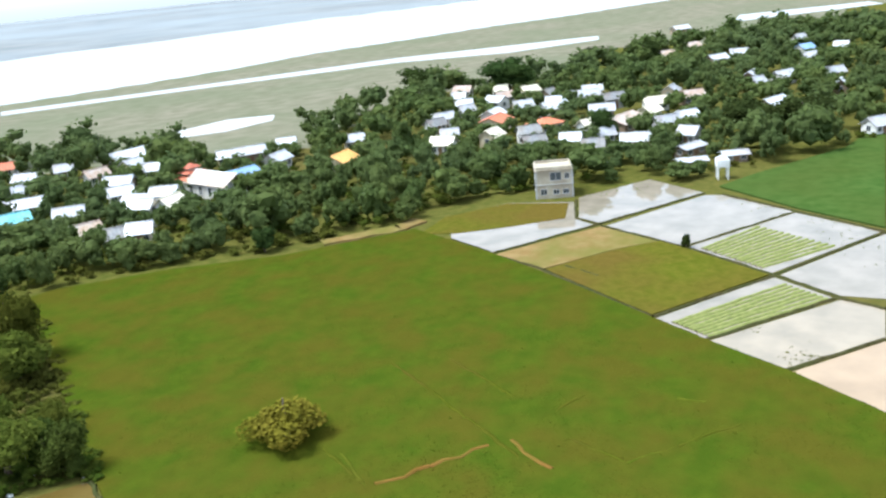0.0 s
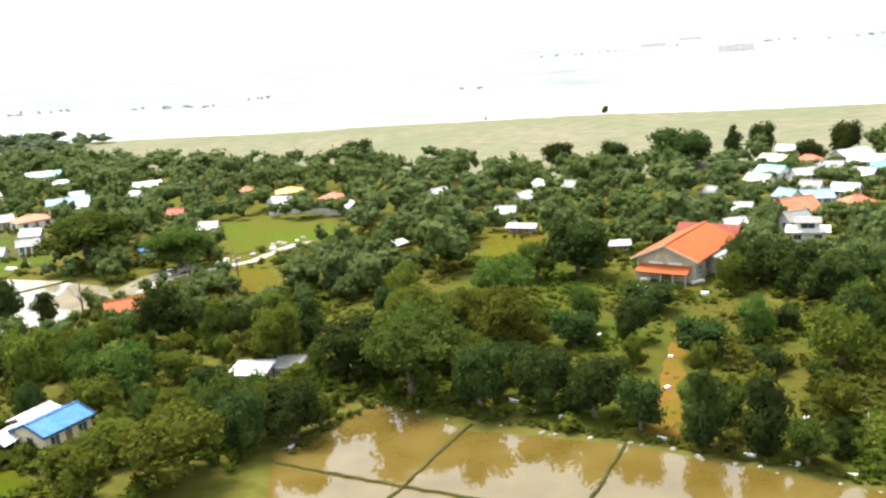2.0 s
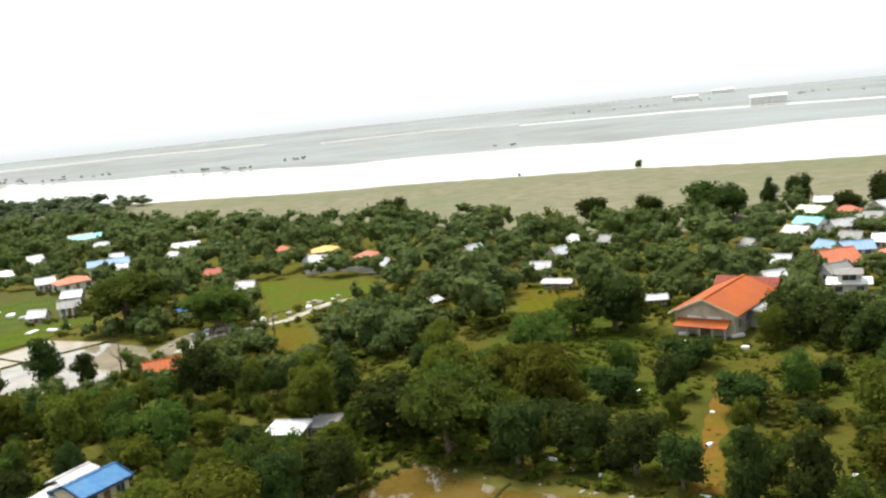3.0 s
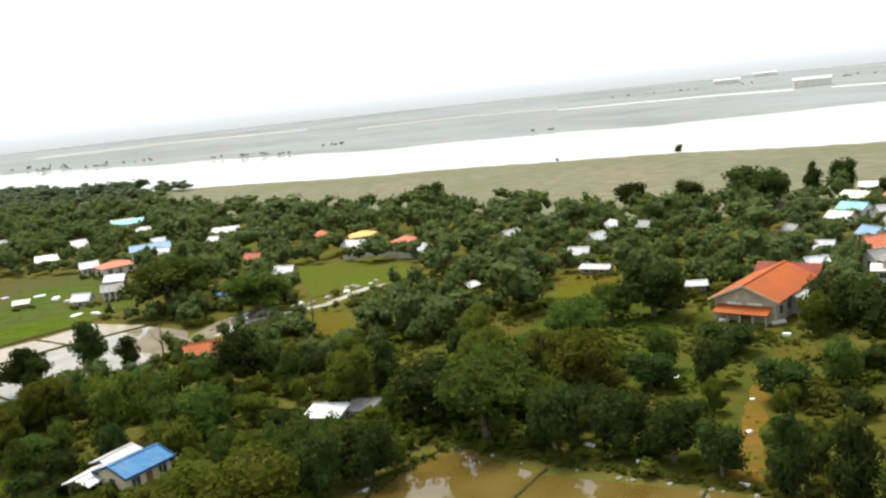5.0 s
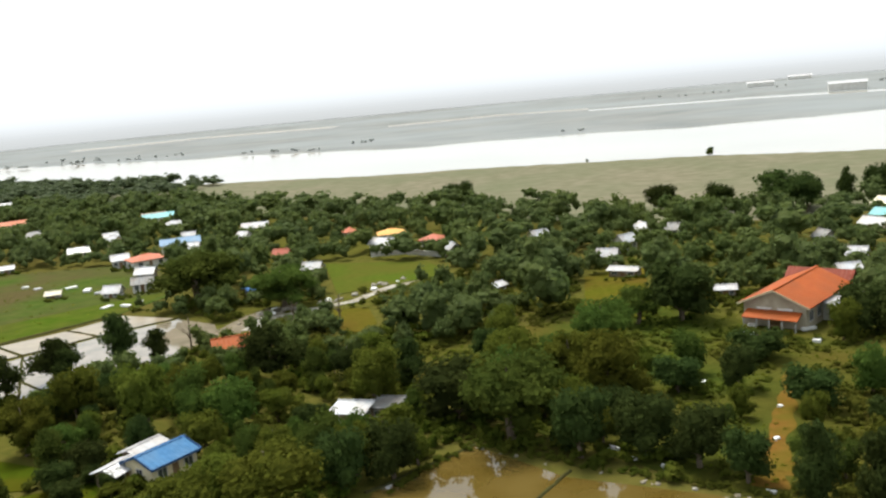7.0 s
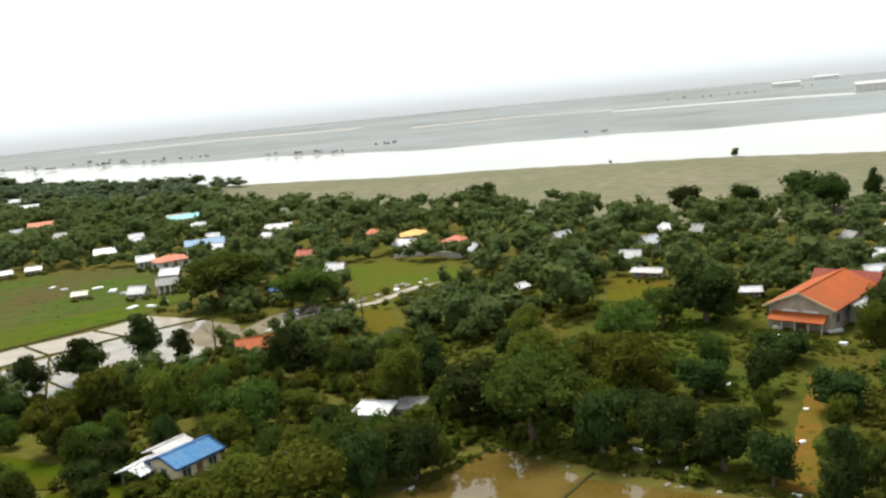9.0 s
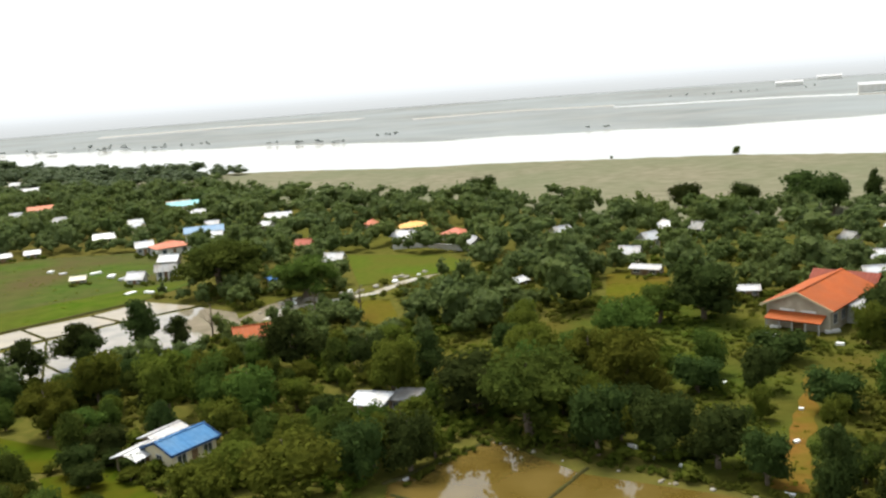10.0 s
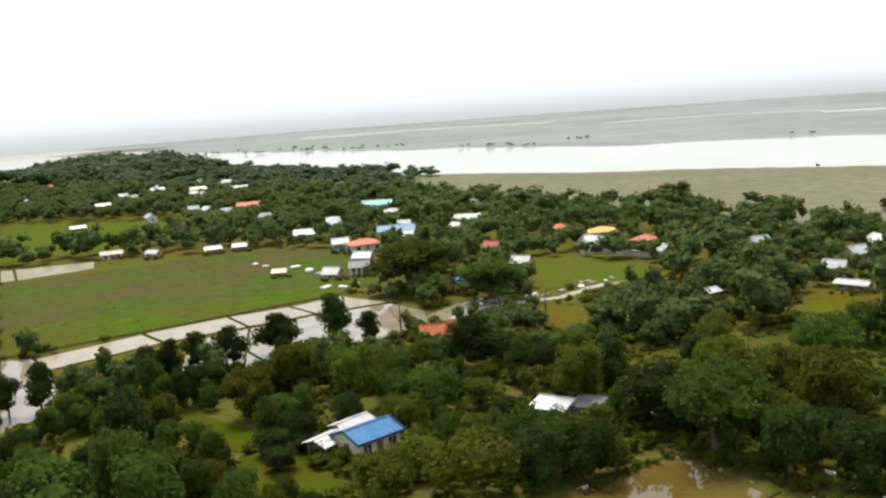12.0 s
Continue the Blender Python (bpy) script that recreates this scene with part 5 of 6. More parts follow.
def place_tree(kind, x, y, h, w, tone=None, label="", group="trees"):
    tone = tone or TONE[kind]
    tm, cm = template(kind, tone, random.randrange(3))
    root = tagged(new("bush" if kind == "bush" else "tree"), label or LABELS[kind], "bush" if kind == "bush" else "tree", group)
    root.matrix_world = pose(x, y, 0, 0, 0, random.uniform(0, 360)) @ Matrix.Diagonal((w, w, h, 1))
    for name, me in (("trunk", tm), ("crown", cm)):
        new(name, me).parent = root
    PLACED.append((x, y, w * 0.42))
    return root


place_tree("tall", -61.2, 153.5, 9.8, 7.4)
place_tree("tall", -70.3, 148.0, 7.6, 8.4)
place_tree("tall", -67.0, 146.0, 6.2, 5.6)
place_tree("tall", -74.5, 140.0, 7.4, 6.6)
place_tree("tall", -80.4, 138.0, 7.0, 5.8)
place_tree("tall", -79.5, 129.0, 8.2, 5.0)
place_tree("tall", -83.2, 127.5, 7.4, 6.4)
place_tree("tall", -93.8, 115.0, 8.2, 6.2)
place_tree("tall", -98.6, 113.5, 6.6, 4.8)
place_tree("tall", -54.6, 154.2, 6.4, 5.2)
place_tree("spread", -59.7, 200.8, 13.1, 22.1)
place_tree("spread", -39.1, 190.2, 10.0, 15.7)
place_tree("round", 93.2, 262.4, 12.1, 19.8)
place_tree("round", 26.4, 117.4, 5.3, 7.3)
place_tree("round", 34.3, 116.9, 6.2, 5.5)
place_tree("round", 40.4, 107.6, 5.7, 7.8)
place_tree("round", 46.1, 100.8, 3.6, 4.3)
place_tree("round", 55.1, 114.8, 3.7, 4.9)
place_tree("column", 36.4, 80.7, 9.0, 5.6)
place_tree("column", 31.5, 83.3, 9.2, 5.0)
place_tree("column", 43.0, 78.3, 4.4, 3.3)
place_tree("willow", 47.1, 74.2, 6.6, 8.8)
place_tree("willow", -22.4, 89.3, 9.4, 12.2)
place_tree("spread", 3.7, 105.3, 11.7, 13.7)
place_tree("round", -3.0, 113.9, 8.0, 11.0)
place_tree("round", -10.1, 97.2, 7.3, 7.0)
place_tree("round", -15.4, 94.7, 7.3, 6.3)
place_tree("round", 11.0, 98.8, 8.7, 7.8)
place_tree("round", 18.1, 97.8, 7.3, 7.8)
place_tree("round", 23.0, 93.4, 7.4, 7.6)
place_tree("round", 26.7, 88.7, 6.2, 5.5)
place_tree("willow", -29.4, 97.0, 5.5, 7.0)
place_tree("round", -48.0, 106.0, 4.2, 5.6)
place_tree("round", -50.0, 101.5, 3.6, 5.2)
place_tree("round", -47.0, 97.0, 3.0, 4.6)
place_tree("willow", -42.5, 98.4, 2.0, 3.4)
place_tree("column", 109.5, 262.2, 11.6, 6.0)
place_tree("round", 118.2, 261.6, 11.8, 8.1)
place_tree("round", 137.9, 250.6, 10.8, 9.9)
place_tree("round", 123.1, 243.1, 7.2, 8.4)
place_tree("round", 61.4, 282.4, 8.1, 11.0)
place_tree("round", 76.6, 272.4, 8.3, 10.5)
place_tree("round", 95.2, 254.0, 10.5, 10.0)
place_tree("round", 0.2, 342.2, 8.6, 12.6)
place_tree("column", 125.7, 279.8, 8.9, 6.4)
place_tree("round", 178.6, 211.3, 7.3, 10.2)
place_tree("round", 197.8, 64.7, 7.4, 7.8)
place_tree("round", 204.1, 34.0, 8.2, 15.4)
place_tree("round", 210.1, 24.4, 7.7, 15.8)
place_tree("round", 280.6, 155.5, 8.2, 17.8)
place_tree("round", 270.1, 119.2, 11.0, 20.0)
place_tree("round", 320.1, 89.3, 9.7, 14.3)
place_tree("round", 332.8, 111.9, 6.7, 13.0)
place_tree("round", 59.9, 137.8, 8.0, 9.0)
place_tree("round", 64.2, 132.3, 7.9, 10.2)
place_tree("round", 66.0, 122.5, 8.6, 10.1)
place_tree("round", 61.0, 108.5, 6.6, 6.8)
place_tree("round", 35.8, 152.9, 10.5, 12.8)
place_tree("spread", 28.4, 153.1, 7.3, 8.8)
place_tree("round", -43.2, 100.6, 2.6, 3.5)
place_tree("willow", -40.4, 100.2, 2.1, 3.1)
place_tree("round", -46.4, 103.1, 2.3, 3.4)
place_tree("round", -19.2, 113.3, 2.3, 3.1)
place_tree("willow", -16.4, 111.8, 2.1, 3.4)
place_tree("round", -13.7, 111.4, 2.1, 2.9)
place_tree("round", -10.9, 112.8, 2.1, 2.9)
place_tree("round", -21.5, 118.4, 2.3, 2.8)
place_tree("round", 40.7, 128.6, 4.8, 9.0)
place_tree("bush", 61.3, 52.3, 5.5, 8.7)
place_tree("round", 125.3, 29.6, 2.2, 1.6)

# the villages' trees: scattered where nothing else stands, kept low in front of what is seen
CLEAR = [MEADOW_B, FLOODED_YARD, BROWN_FIELD, RICE, W1, W2, W3, W4, W5, W6, W7, W8, POND, FOOTBALL, LAWN_A, LAWN_B,
         [(-118.0, 144.8), (-106.8, 163.2), (-76.5, 197.5), (-61.4, 188.7), (-50.4, 179.5), (-48.1, 170.7), (-56.0, 153.4), (-67.9, 140.7), (-83.2, 137.4), (-109.6, 137.2)], [(-124.5, 143.3), (-118.5, 144.8), (-110.1, 137.2), (-99.9, 127.1), (-93.4, 112.5), (-94.5, 106.6)], [(-206.7, 243.6), (-183.6, 258.8), (-133.1, 267.9), (-92.3, 265.6), (-69.1, 218.6), (-76.9, 198.7), (-108.0, 165.0), (-126.7, 146.0)],
         [(112.4, 46.4), (99.6, 27.6), (116.1, 17.0), (125.0, 29.8), (133.5, 44.6)], [(117.1, 55.8), (112.7, 46.4), (115.5, 43.4), (133.4, 44.8)], [(159.6, 31.7), (147.7, 17.7), (139.0, 4.7), (219.2, 8.5), (192.2, 14.0), (168.1, 27.9)],
         [(203.7, 204.4), (197.3, 196.7), (209.5, 183.8), (227.0, 180.0), (236.8, 186.5), (228.7, 199.7)], [(10.8, 159.2), (31.5, 155.7), (35.0, 135.7), (30.8, 129.8), (19.1, 140.9), (10.5, 146.2)], [(36.6, 135.1), (49.6, 136.1), (56.0, 120.9), (50.2, 115.2), (37.8, 120.0)], [(25.2, 194.6), (39.3, 199.5), (30.1, 156.4), (21.1, 167.3)],
         [(8.1, 161.2), (29.5, 149.9), (25.7, 140.8), (12.2, 144.0)], [(-11.9, 135.8), (-8.7, 146.4), (0.6, 152.1), (0.1, 137.6), (-4.3, 125.9)], [(29.7, 146.0), (40.6, 141.8), (38.8, 134.2), (30.1, 137.6)], [(45.6, 131.5), (61.5, 126.9), (56.6, 116.9), (44.8, 125.5)], [(39.3, 158.3), (50.0, 152.3), (39.4, 116.6), (31.1, 119.9)], [(40.1, 124.7), (45.3, 122.3), (32.4, 92.2), (28.9, 93.6)], [(tx, ty - 3) for tx, ty in ROAD] + [(tx, ty + 3) for tx, ty in ROAD[::-1]]]
for q in FOOTBALL + [(-101.9, 155.2), (-90.3, 168.0), (-83.0, 179.9), (-71.7, 184.5), (-59.9, 183.7), (-68.4, 162.7), (-115.4, 136.5)] + [(-111.1, 159.7), (-117.4, 143.7), (-125.2, 251.5), (-177.5, 231.9)]:
    KEEP.append((*q, 0.2))
for q in [(123.7, 61.2), (126.7, 52.9), (143.7, 46.5), (155.8, 38.1), (126.7, 74.4), (117.6, 83.6), (104.8, 96.3), (155.2, 42.9)]:
    KEEP.append((*q, 0.1))
for q in [(-29.0, 200.9), (-21.8, 202.9), (-14.5, 206.9), (-25.2, 212.7), (-9.6, 217.4), (-17.7, 218.5)] + [(-83.3, 143.5), (-72.4, 143.4), (-69.0, 158.5), (-59.8, 158.2), (-56.3, 175.9), (-104.4, 124.1), (-96.3, 111.2), (-109.3, 133.2), (-106.4, 143.6), (-98.9, 150.4), (-87.4, 150.9), (-72.4, 150.7)]:
    KEEP.append((*q, 0.2))
for q in ((-35.6, 101.6, 1.6), (-34.2, 104.0, 1.8), (-36.6, 99.8, 1.6), (-43.4, 101.2, 1.9), (-44.5, 104, 2.0)):
    KEEP.append(q)
for q in FLOODED_YARD + [(-26.0, 182.0), (-21.0, 181.0), (-19.5, 170.0), (-21.0, 164.0)]:
    KEEP.append((*q, 0.2))
for q in ROAD[1:] + [lerp(a, b, 0.5) for a, b in zip(ROAD, ROAD[1:])]:
    KEEP.append((*q, 0.1))


def cleared_height(x, y, h, r):
    """The height to which a tree may grow without hiding what is kept in sight."""
    for kx, ky, kz in KEEP:
        n = math.hypot(kx, ky)
        s = (x * kx + y * ky) / n
        if 0 < s < n - 0.5 and abs(x * ky - y * kx) / n < r * 0.7:
            h = min(h, 42 + (kz - 42) * s / n - 0.2)
    return h


REGION = [(-118, 112), (-92, 78), (-44, 78), (-24, 86), (-14, 92), (-1, 106), (10, 97.2), (25, 87.2), (50, 67.6), (54, 72), (80, 114), (84, 121), (90, 117), (103, 106), (113, 90), (124, 80), (146, 76), (150, 68), (157, 52), (163, 40), (170, 30), (178, 20), (200, 6), (240, -40),
          (420, -60), (420, 58), (372, 98), (300, 104), (270, 156), (240, 158), (190, 143), (172, 148), (180, 200), (152, 242), (128, 266), (82, 260), (42, 274), (0, 328), (-65, 354), (-122, 423), (-250, 478), (-400, 558), (-470, 600), (-480, 560), (-250, 290), (-150, 150)]
random.seed(11)
rows_v, rows_f, off = [], [], 0
MIDDLE, LIGHT, FAINT = [], [], []
for v in range(4):
    rng = np.random.default_rng(40 + v)
    kind = ("round", "spread", "round", "willow")[v]
    LIGHT.append(crown_arrays(blob_set(kind, rng), 240, 0.064, rng))
    MIDDLE.append(crown_arrays(blob_set(kind, rng), 500, 0.048, rng))
    FAINT.append(crown_arrays([b for b in blob_set(kind, rng)][:9], 100, 0.075, rng))
near_count, cell = 0, {}
for px, py, pr in PLACED:
    cell.setdefault((int(px // 10), int(py // 10)), []).append((px, py, pr))
candidates = [(random.uniform(-520, 420), random.uniform(-60, 620)) for _ in range(45000)]
candidates.sort(key=lambda c: math.hypot(*c))
for x, y in candidates:
    if not inside(x, y, REGION):
        continue
    dist = math.hypot(x, y)
    orchard = inside(x, y, ORCHARD) and x > 22
    r = random.choice((1.4, 1.7, 2.0, 2.4, 2.9, 3.6, 4.8)) * (1.0 if dist < 220 else 1.35 if dist < 320 else 2.0)
    if any(inside(x + dx * r, y + dy * r, c) for c in CLEAR for dx, dy in ((0, 0), (0.8, 0), (-0.8, 0), (0, 0.8), (0, -0.8))):
        continue
    h = min(11.0, r * random.uniform(1.4, 2.6) + 1.2)
    if any(math.hypot(x - fx, y - fy) < fr + r * 0.5 for fx, fy, fr in FOOT):
        continue
    near = [t for i in (-1, 0, 1) for j in (-1, 0, 1) for t in cell.get((int(x // 10) + i, int(y // 10) + j), ())]
    bushy = -45 < x < 70 and y < 185
    gap = 1.25 if orchard else 0.78 if bushy else 0.78
    if any(math.hypot(x - tx, y - ty) < (r + tr) * gap for tx, ty, tr in near):
        continue
    h = cleared_height(x, y, h, r)
    if h < 1.3:
        continue
    r = min(r, h * 0.75)
    cell.setdefault((int(x // 10), int(y // 10)), []).append((x, y, r))
    if near_count < 190:
        near_count += 1
        kind = random.choice(("round", "round", "round", "spread", "willow", "tall") if h > 4 else ("round", "round", "willow"))
        tone = random.choice(("mid", "mid", "olive", "olive", "dark") if bushy else ("dark", "mid", "mid", "olive") if x < 20 else ("dark", "dark", "mid", "olive"))
        place_tree(kind, x, y, h, r * 2.2, tone, "leafy village tree with a %s green crown" % {"dark": "dark", "mid": "fresh", "olive": "yellowish"}[tone])
    else:
        v, f = (MIDDLE if dist < 150 else LIGHT if dist < 200 else FAINT)[random.randrange(4)]
        a = random.uniform(0, 6.28)
        rot = np.array([[math.cos(a), math.sin(a), 0], [-math.sin(a), math.cos(a), 0], [0, 0, 1]])
        rows_v.append((v @ rot) * np.array([2.3 * r, 2.3 * r, h]) + np.array([x, y, 0]))
        rows_f.append(np.where(f >= 0, f + off, -1))
        off += len(v)
wv, wf_ = np.vstack(rows_v), np.vstack(rows_f)
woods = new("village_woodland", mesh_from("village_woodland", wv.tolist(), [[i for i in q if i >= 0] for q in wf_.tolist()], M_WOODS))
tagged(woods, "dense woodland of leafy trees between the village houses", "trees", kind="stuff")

# undergrowth between the trees
rows_v, rows_f, off = [], [], 0
SHRUB, WEED = [], []
for v in range(5):
    rng = np.random.default_rng(80 + v)
    blobs = [(rng.uniform(-0.3, 0.3), rng.uniform(-0.3, 0.3), rng.uniform(0.3, 0.6), rng.uniform(0.25, 0.4), 0.9) for _ in range(2)]
    SHRUB.append(crown_arrays(blobs, 32, 0.145, rng))
    WEED.append(crown_arrays(blobs[:1], 14, 0.2, rng, 0.0, False))
for _ in range(5600):
    a, dist = random.uniform(-0.75, 1.25), random.uniform(78, 215)
    x, y = dist * math.sin(a), dist * math.cos(a)
    if not inside(x, y, REGION) or any(inside(x + dx, y + dy, c) for c in CLEAR for dx, dy in ((0, 0), (1, 0), (-1, 0), (0, -1))):
        continue
    if any(math.hypot(x - fx, y - fy) < fr + 0.3 for fx, fy, fr in FOOT) or (inside(x, y, ORCHARD) and x > 22 and random.random() < 0.5):
        continue
    r = random.uniform(0.8, 1.9)
    h = cleared_height(x, y, r * random.uniform(0.9, 1.5), r)
    if h < 0.5:
        continue
    v, f = SHRUB[random.randrange(5)]
    rows_v.append(v * np.array([1.6 * r, 1.6 * r, h]) + np.array([x, y, -0.05]))
    rows_f.append(np.where(f >= 0, f + off, -1))
    off += len(v)
# shrubs before the house walls
for hx, hy, hw, hd, hh in YARD:
    n = math.hypot(hx, hy)
    if n > 360:
        continue
    ux, uy = -hx / n, -hy / n
    for k in range(9 if hx < 0 else 6):
        across, out = random.uniform(-0.75, 0.75) * hw, hd * 0.5 + random.uniform(0.8, 3.0)
        r = random.uniform(0.7, 1.3)
        rr = min(random.uniform(0.9, 2.4), hh * 0.9)
        sx, sy = hx + ux * (out + hw * 0.25) - uy * across, hy + uy * (out + hw * 0.25) + ux * across
        if any(inside(sx, sy, c) for c in (RICE, FOOTBALL, W1, W2, W3)):
            continue
        v, f = SHRUB[random.randrange(5)]
        rows_v.append(v * np.array([1.6 * r, 1.6 * r, rr]) + np.array([sx, sy, -0.05]))
        rows_f.append(np.where(f >= 0, f + off, -1))
        off += len(v)


def weed(x, y, r, h, kinds):
    global off
    v, f = kinds[random.randrange(5)]
    rows_v.append(v * np.array([1.6 * r, 1.6 * r, h]) + np.array([x, y, -0.05]))
    rows_f.append(np.where(f >= 0, f + off, -1))
    off += len(v)


# reeds and shrubs along the pond's edge
EDGE = [(-12, 92), (-1, 105), (9.5, 96), (25, 86), (50, 66)]
for a, b in zip(EDGE, EDGE[1:]):
    for k in range(int(math.dist(a, b) / 0.35)):
        t = random.random()
        weed(a[0] + (b[0] - a[0]) * t + random.uniform(0.2, 1.8) * 0.6, a[1] + (b[1] - a[1]) * t + random.uniform(0.3, 1.8) * 0.8, random.uniform(0.4, 0.8), random.uniform(0.4, 1.1), SHRUB)
# scrub creeping over the clearings round the orchard
for _ in range(3400):
    x, y = random.uniform(-16, 62), random.uniform(100, 172)
    if noise.noise(Vector((x * 0.09, y * 0.09, 7))) > -0.06 and not inside(x, y, POND) and not inside(x, y, RICE) and not any(math.hypot(x - fx, y - fy) < fr for fx, fy, fr in FOOT) and not any(math.hypot(x - ax, y - ay) < 2.6 for ax, ay in PATH_POINTS):
        r = random.uniform(0.4, 1.0)
        h = cleared_height(x, y, r * random.uniform(0.7, 1.3), r)
        if h > 0.3:
            weed(x, y, r, h, SHRUB)
# thicket between the orchard and the rice
THICKET = [(43, 71), (50, 68), (64, 90), (74, 105), (66, 114), (54, 104), (44, 88)]
for _ in range(900):
    x, y = random.uniform(42, 75), random.uniform(67, 115)
    if inside(x, y, THICKET):
        r = random.uniform(0.6, 1.4)
        weed(x, y, r, r * random.uniform(0.8, 1.6), SHRUB)
# ragged edge of the rice
for k in range(150):
    t = random.random()
    x, y = 49.5 + 28.5 * t + random.gauss(0, 0.6), 65.5 + 42.5 * t + random.gauss(0, 0.6)
    r = random.uniform(0.4, 1.0)
    weed(x, y, r, r * random.uniform(0.7, 1.2), SHRUB)
# bushes before the hall's porch
for k in range(14):
    a = random.uniform(-5.5, 5.5)
    weed(45.4 + 0.755 * a + random.uniform(-0.8, 0.8), 140.6 - 0.656 * a + random.uniform(-0.8, 0.8), random.uniform(0.8, 1.3), random.uniform(0.9, 1.7), SHRUB)
wv, wf_ = np.vstack(rows_v), np.vstack(rows_f)
under = new("undergrowth", mesh_from("undergrowth", wv.tolist(), [[i for i in q if i >= 0] for q in wf_.tolist()], M_UNDER))
tagged(under, "rough olive undergrowth of low shrubs between the trees", "shrubs", kind="stuff")
# low weeds over the clearings
rows_v, rows_f, off = [], [], 0
for _ in range(5600):
    x, y = random.uniform(-14, 66), random.uniform(84, 185)
    if (inside(x, y, ORCHARD) or y > 125) and not inside(x, y, POND) and not any(math.hypot(x - fx, y - fy) < fr for fx, fy, fr in FOOT) and noise.noise(Vector((x * 0.12, y * 0.12, 0))) > -0.05:
        weed(x, y, random.uniform(0.25, 0.6), random.uniform(0.2, 0.45), WEED)
for _ in range(1500):
    x, y = random.uniform(-175, -75), random.uniform(140, 275)
    if inside(x, y, CLEAR[18]) and noise.noise(Vector((x * 0.06, y * 0.06, 3))) > -0.1:
        weed(x, y, random.uniform(0.3, 0.8), random.uniform(0.15, 0.4), WEED)
for _ in range(5000):
    x, y = random.uniform(28, 105), random.uniform(-10, 75)
    if inside(x, y, RICE) and noise.noise(Vector((x * 0.1, y * 0.1, 11))) + 0.5 * noise.noise(Vector((x * 0.35, y * 0.35, 4))) > 0.2:
        weed(x, y, random.uniform(0.15, 0.4), random.uniform(0.38, 0.5), WEED)
# trash weeds and clods standing out of the paddies
for q, spread, count in ((lerp(W7[1], W7[2], 0.25), 1.6, 60), (lerp(W7[0], W7[4], 0.3), 1.4, 30), (lerp(W5[0], W5[-1], 0.7), 4.0, 60), (lerp(W4[2], W4[3], 0.5), 3.0, 50), (lerp(W3[2], W3[3], 0.5), 3.0, 50), (lerp(W1[-1], W1[-2], 0.4), 4.0, 160), (lerp(W2[3], W2[4], 0.6), 3.5, 90)):
    for _ in range(count):
        x, y = q[0] + random.gauss(0, spread), q[1] + random.gauss(0, spread)
        if any(inside(x, y, w) for w in (W1, W2, W3, W4, W5, W7)):
            weed(x, y, random.uniform(0.12, 0.4), random.uniform(0.12, 0.25), WEED)
wv, wf_ = np.vstack(rows_v), np.vstack(rows_f)
weeds = new("meadow_weeds", mesh_from("meadow_weeds", wv.tolist(), [[i for i in q if i >= 0] for q in wf_.tolist()], M_WEED))
tagged(weeds, "low yellow-green weeds over the clearings", "weeds", kind="stuff")

# trees on the wooded spit, the far bank and the river's edge
def joined_trees(name, label, spots, mat):
    rv, rf, o = [], [], 0
    for tx, ty, tr, th in spots:
        v, f = FAINT[random.randrange(4)]
        rv.append(v * np.array([2.3 * tr, 2.3 * tr, th]) + np.array([tx, ty, -0.3]))
        rf.append(np.where(f >= 0, f + o, -1))
        o += len(v)
    faces = [[i for i in q if i >= 0] for q in np.vstack(rf).tolist()]
    return tagged(new(name, mesh_from(name, np.vstack(rv).tolist(), faces, mat)), label, "trees", kind="stuff")


random.seed(21)
spots = []
CROWN = [(-600, 16), (-520, 21), (-380, 22), (-345, 16), (-325, 8), (-305, 12), (-285, 10), (-262, 10), (-170, 9.5), (-140, 6)]   # crown height along the spit
for k in range(420):
    x, back = random.uniform(-600, -140), 14 + 136 * random.random() ** 1.3
    y = bank(NEAR_BANK, x) - back
    h = float(np.interp(x, [c[0] for c in CROWN], [c[1] for c in CROWN])) * random.uniform(0.8, 1.05) * (1.0 if back < 80 else 0.8)
    r = h * random.uniform(0.5, 0.75) + 1.5
    if any(math.hypot(x - fx, y - fy) < fr + r * 0.5 for fx, fy, fr in FOOT) or inside(x, y, MEADOW_B):
        continue
    h = cleared_height(x, y, h, r)
    if h > 2.5:
        spots.append((x, y, min(r, h), h))
joined_trees("spit_woodland", "dense dark woodland on the river spit", spots, LEAF["woods"])
spots = []
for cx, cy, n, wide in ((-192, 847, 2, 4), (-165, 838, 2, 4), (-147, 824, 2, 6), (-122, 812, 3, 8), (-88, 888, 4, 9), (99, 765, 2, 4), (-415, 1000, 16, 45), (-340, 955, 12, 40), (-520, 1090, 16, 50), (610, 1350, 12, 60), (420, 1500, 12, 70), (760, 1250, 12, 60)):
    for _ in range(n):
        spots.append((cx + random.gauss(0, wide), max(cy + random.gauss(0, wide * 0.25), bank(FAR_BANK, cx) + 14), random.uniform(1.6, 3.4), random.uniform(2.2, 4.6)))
joined_trees("far_bank_trees", "small trees scattered along the far bank, coloured pale for haze", spots, M_FARWOODS)
for x, y in [(121.8, 447.2), (65.9, 470.1)]:
    place_tree("round", x, y, 4.2 if x > 100 else 1.6, 4.4 if x > 100 else 2.0, "mid", label="lone small tree on the grassy river edge")


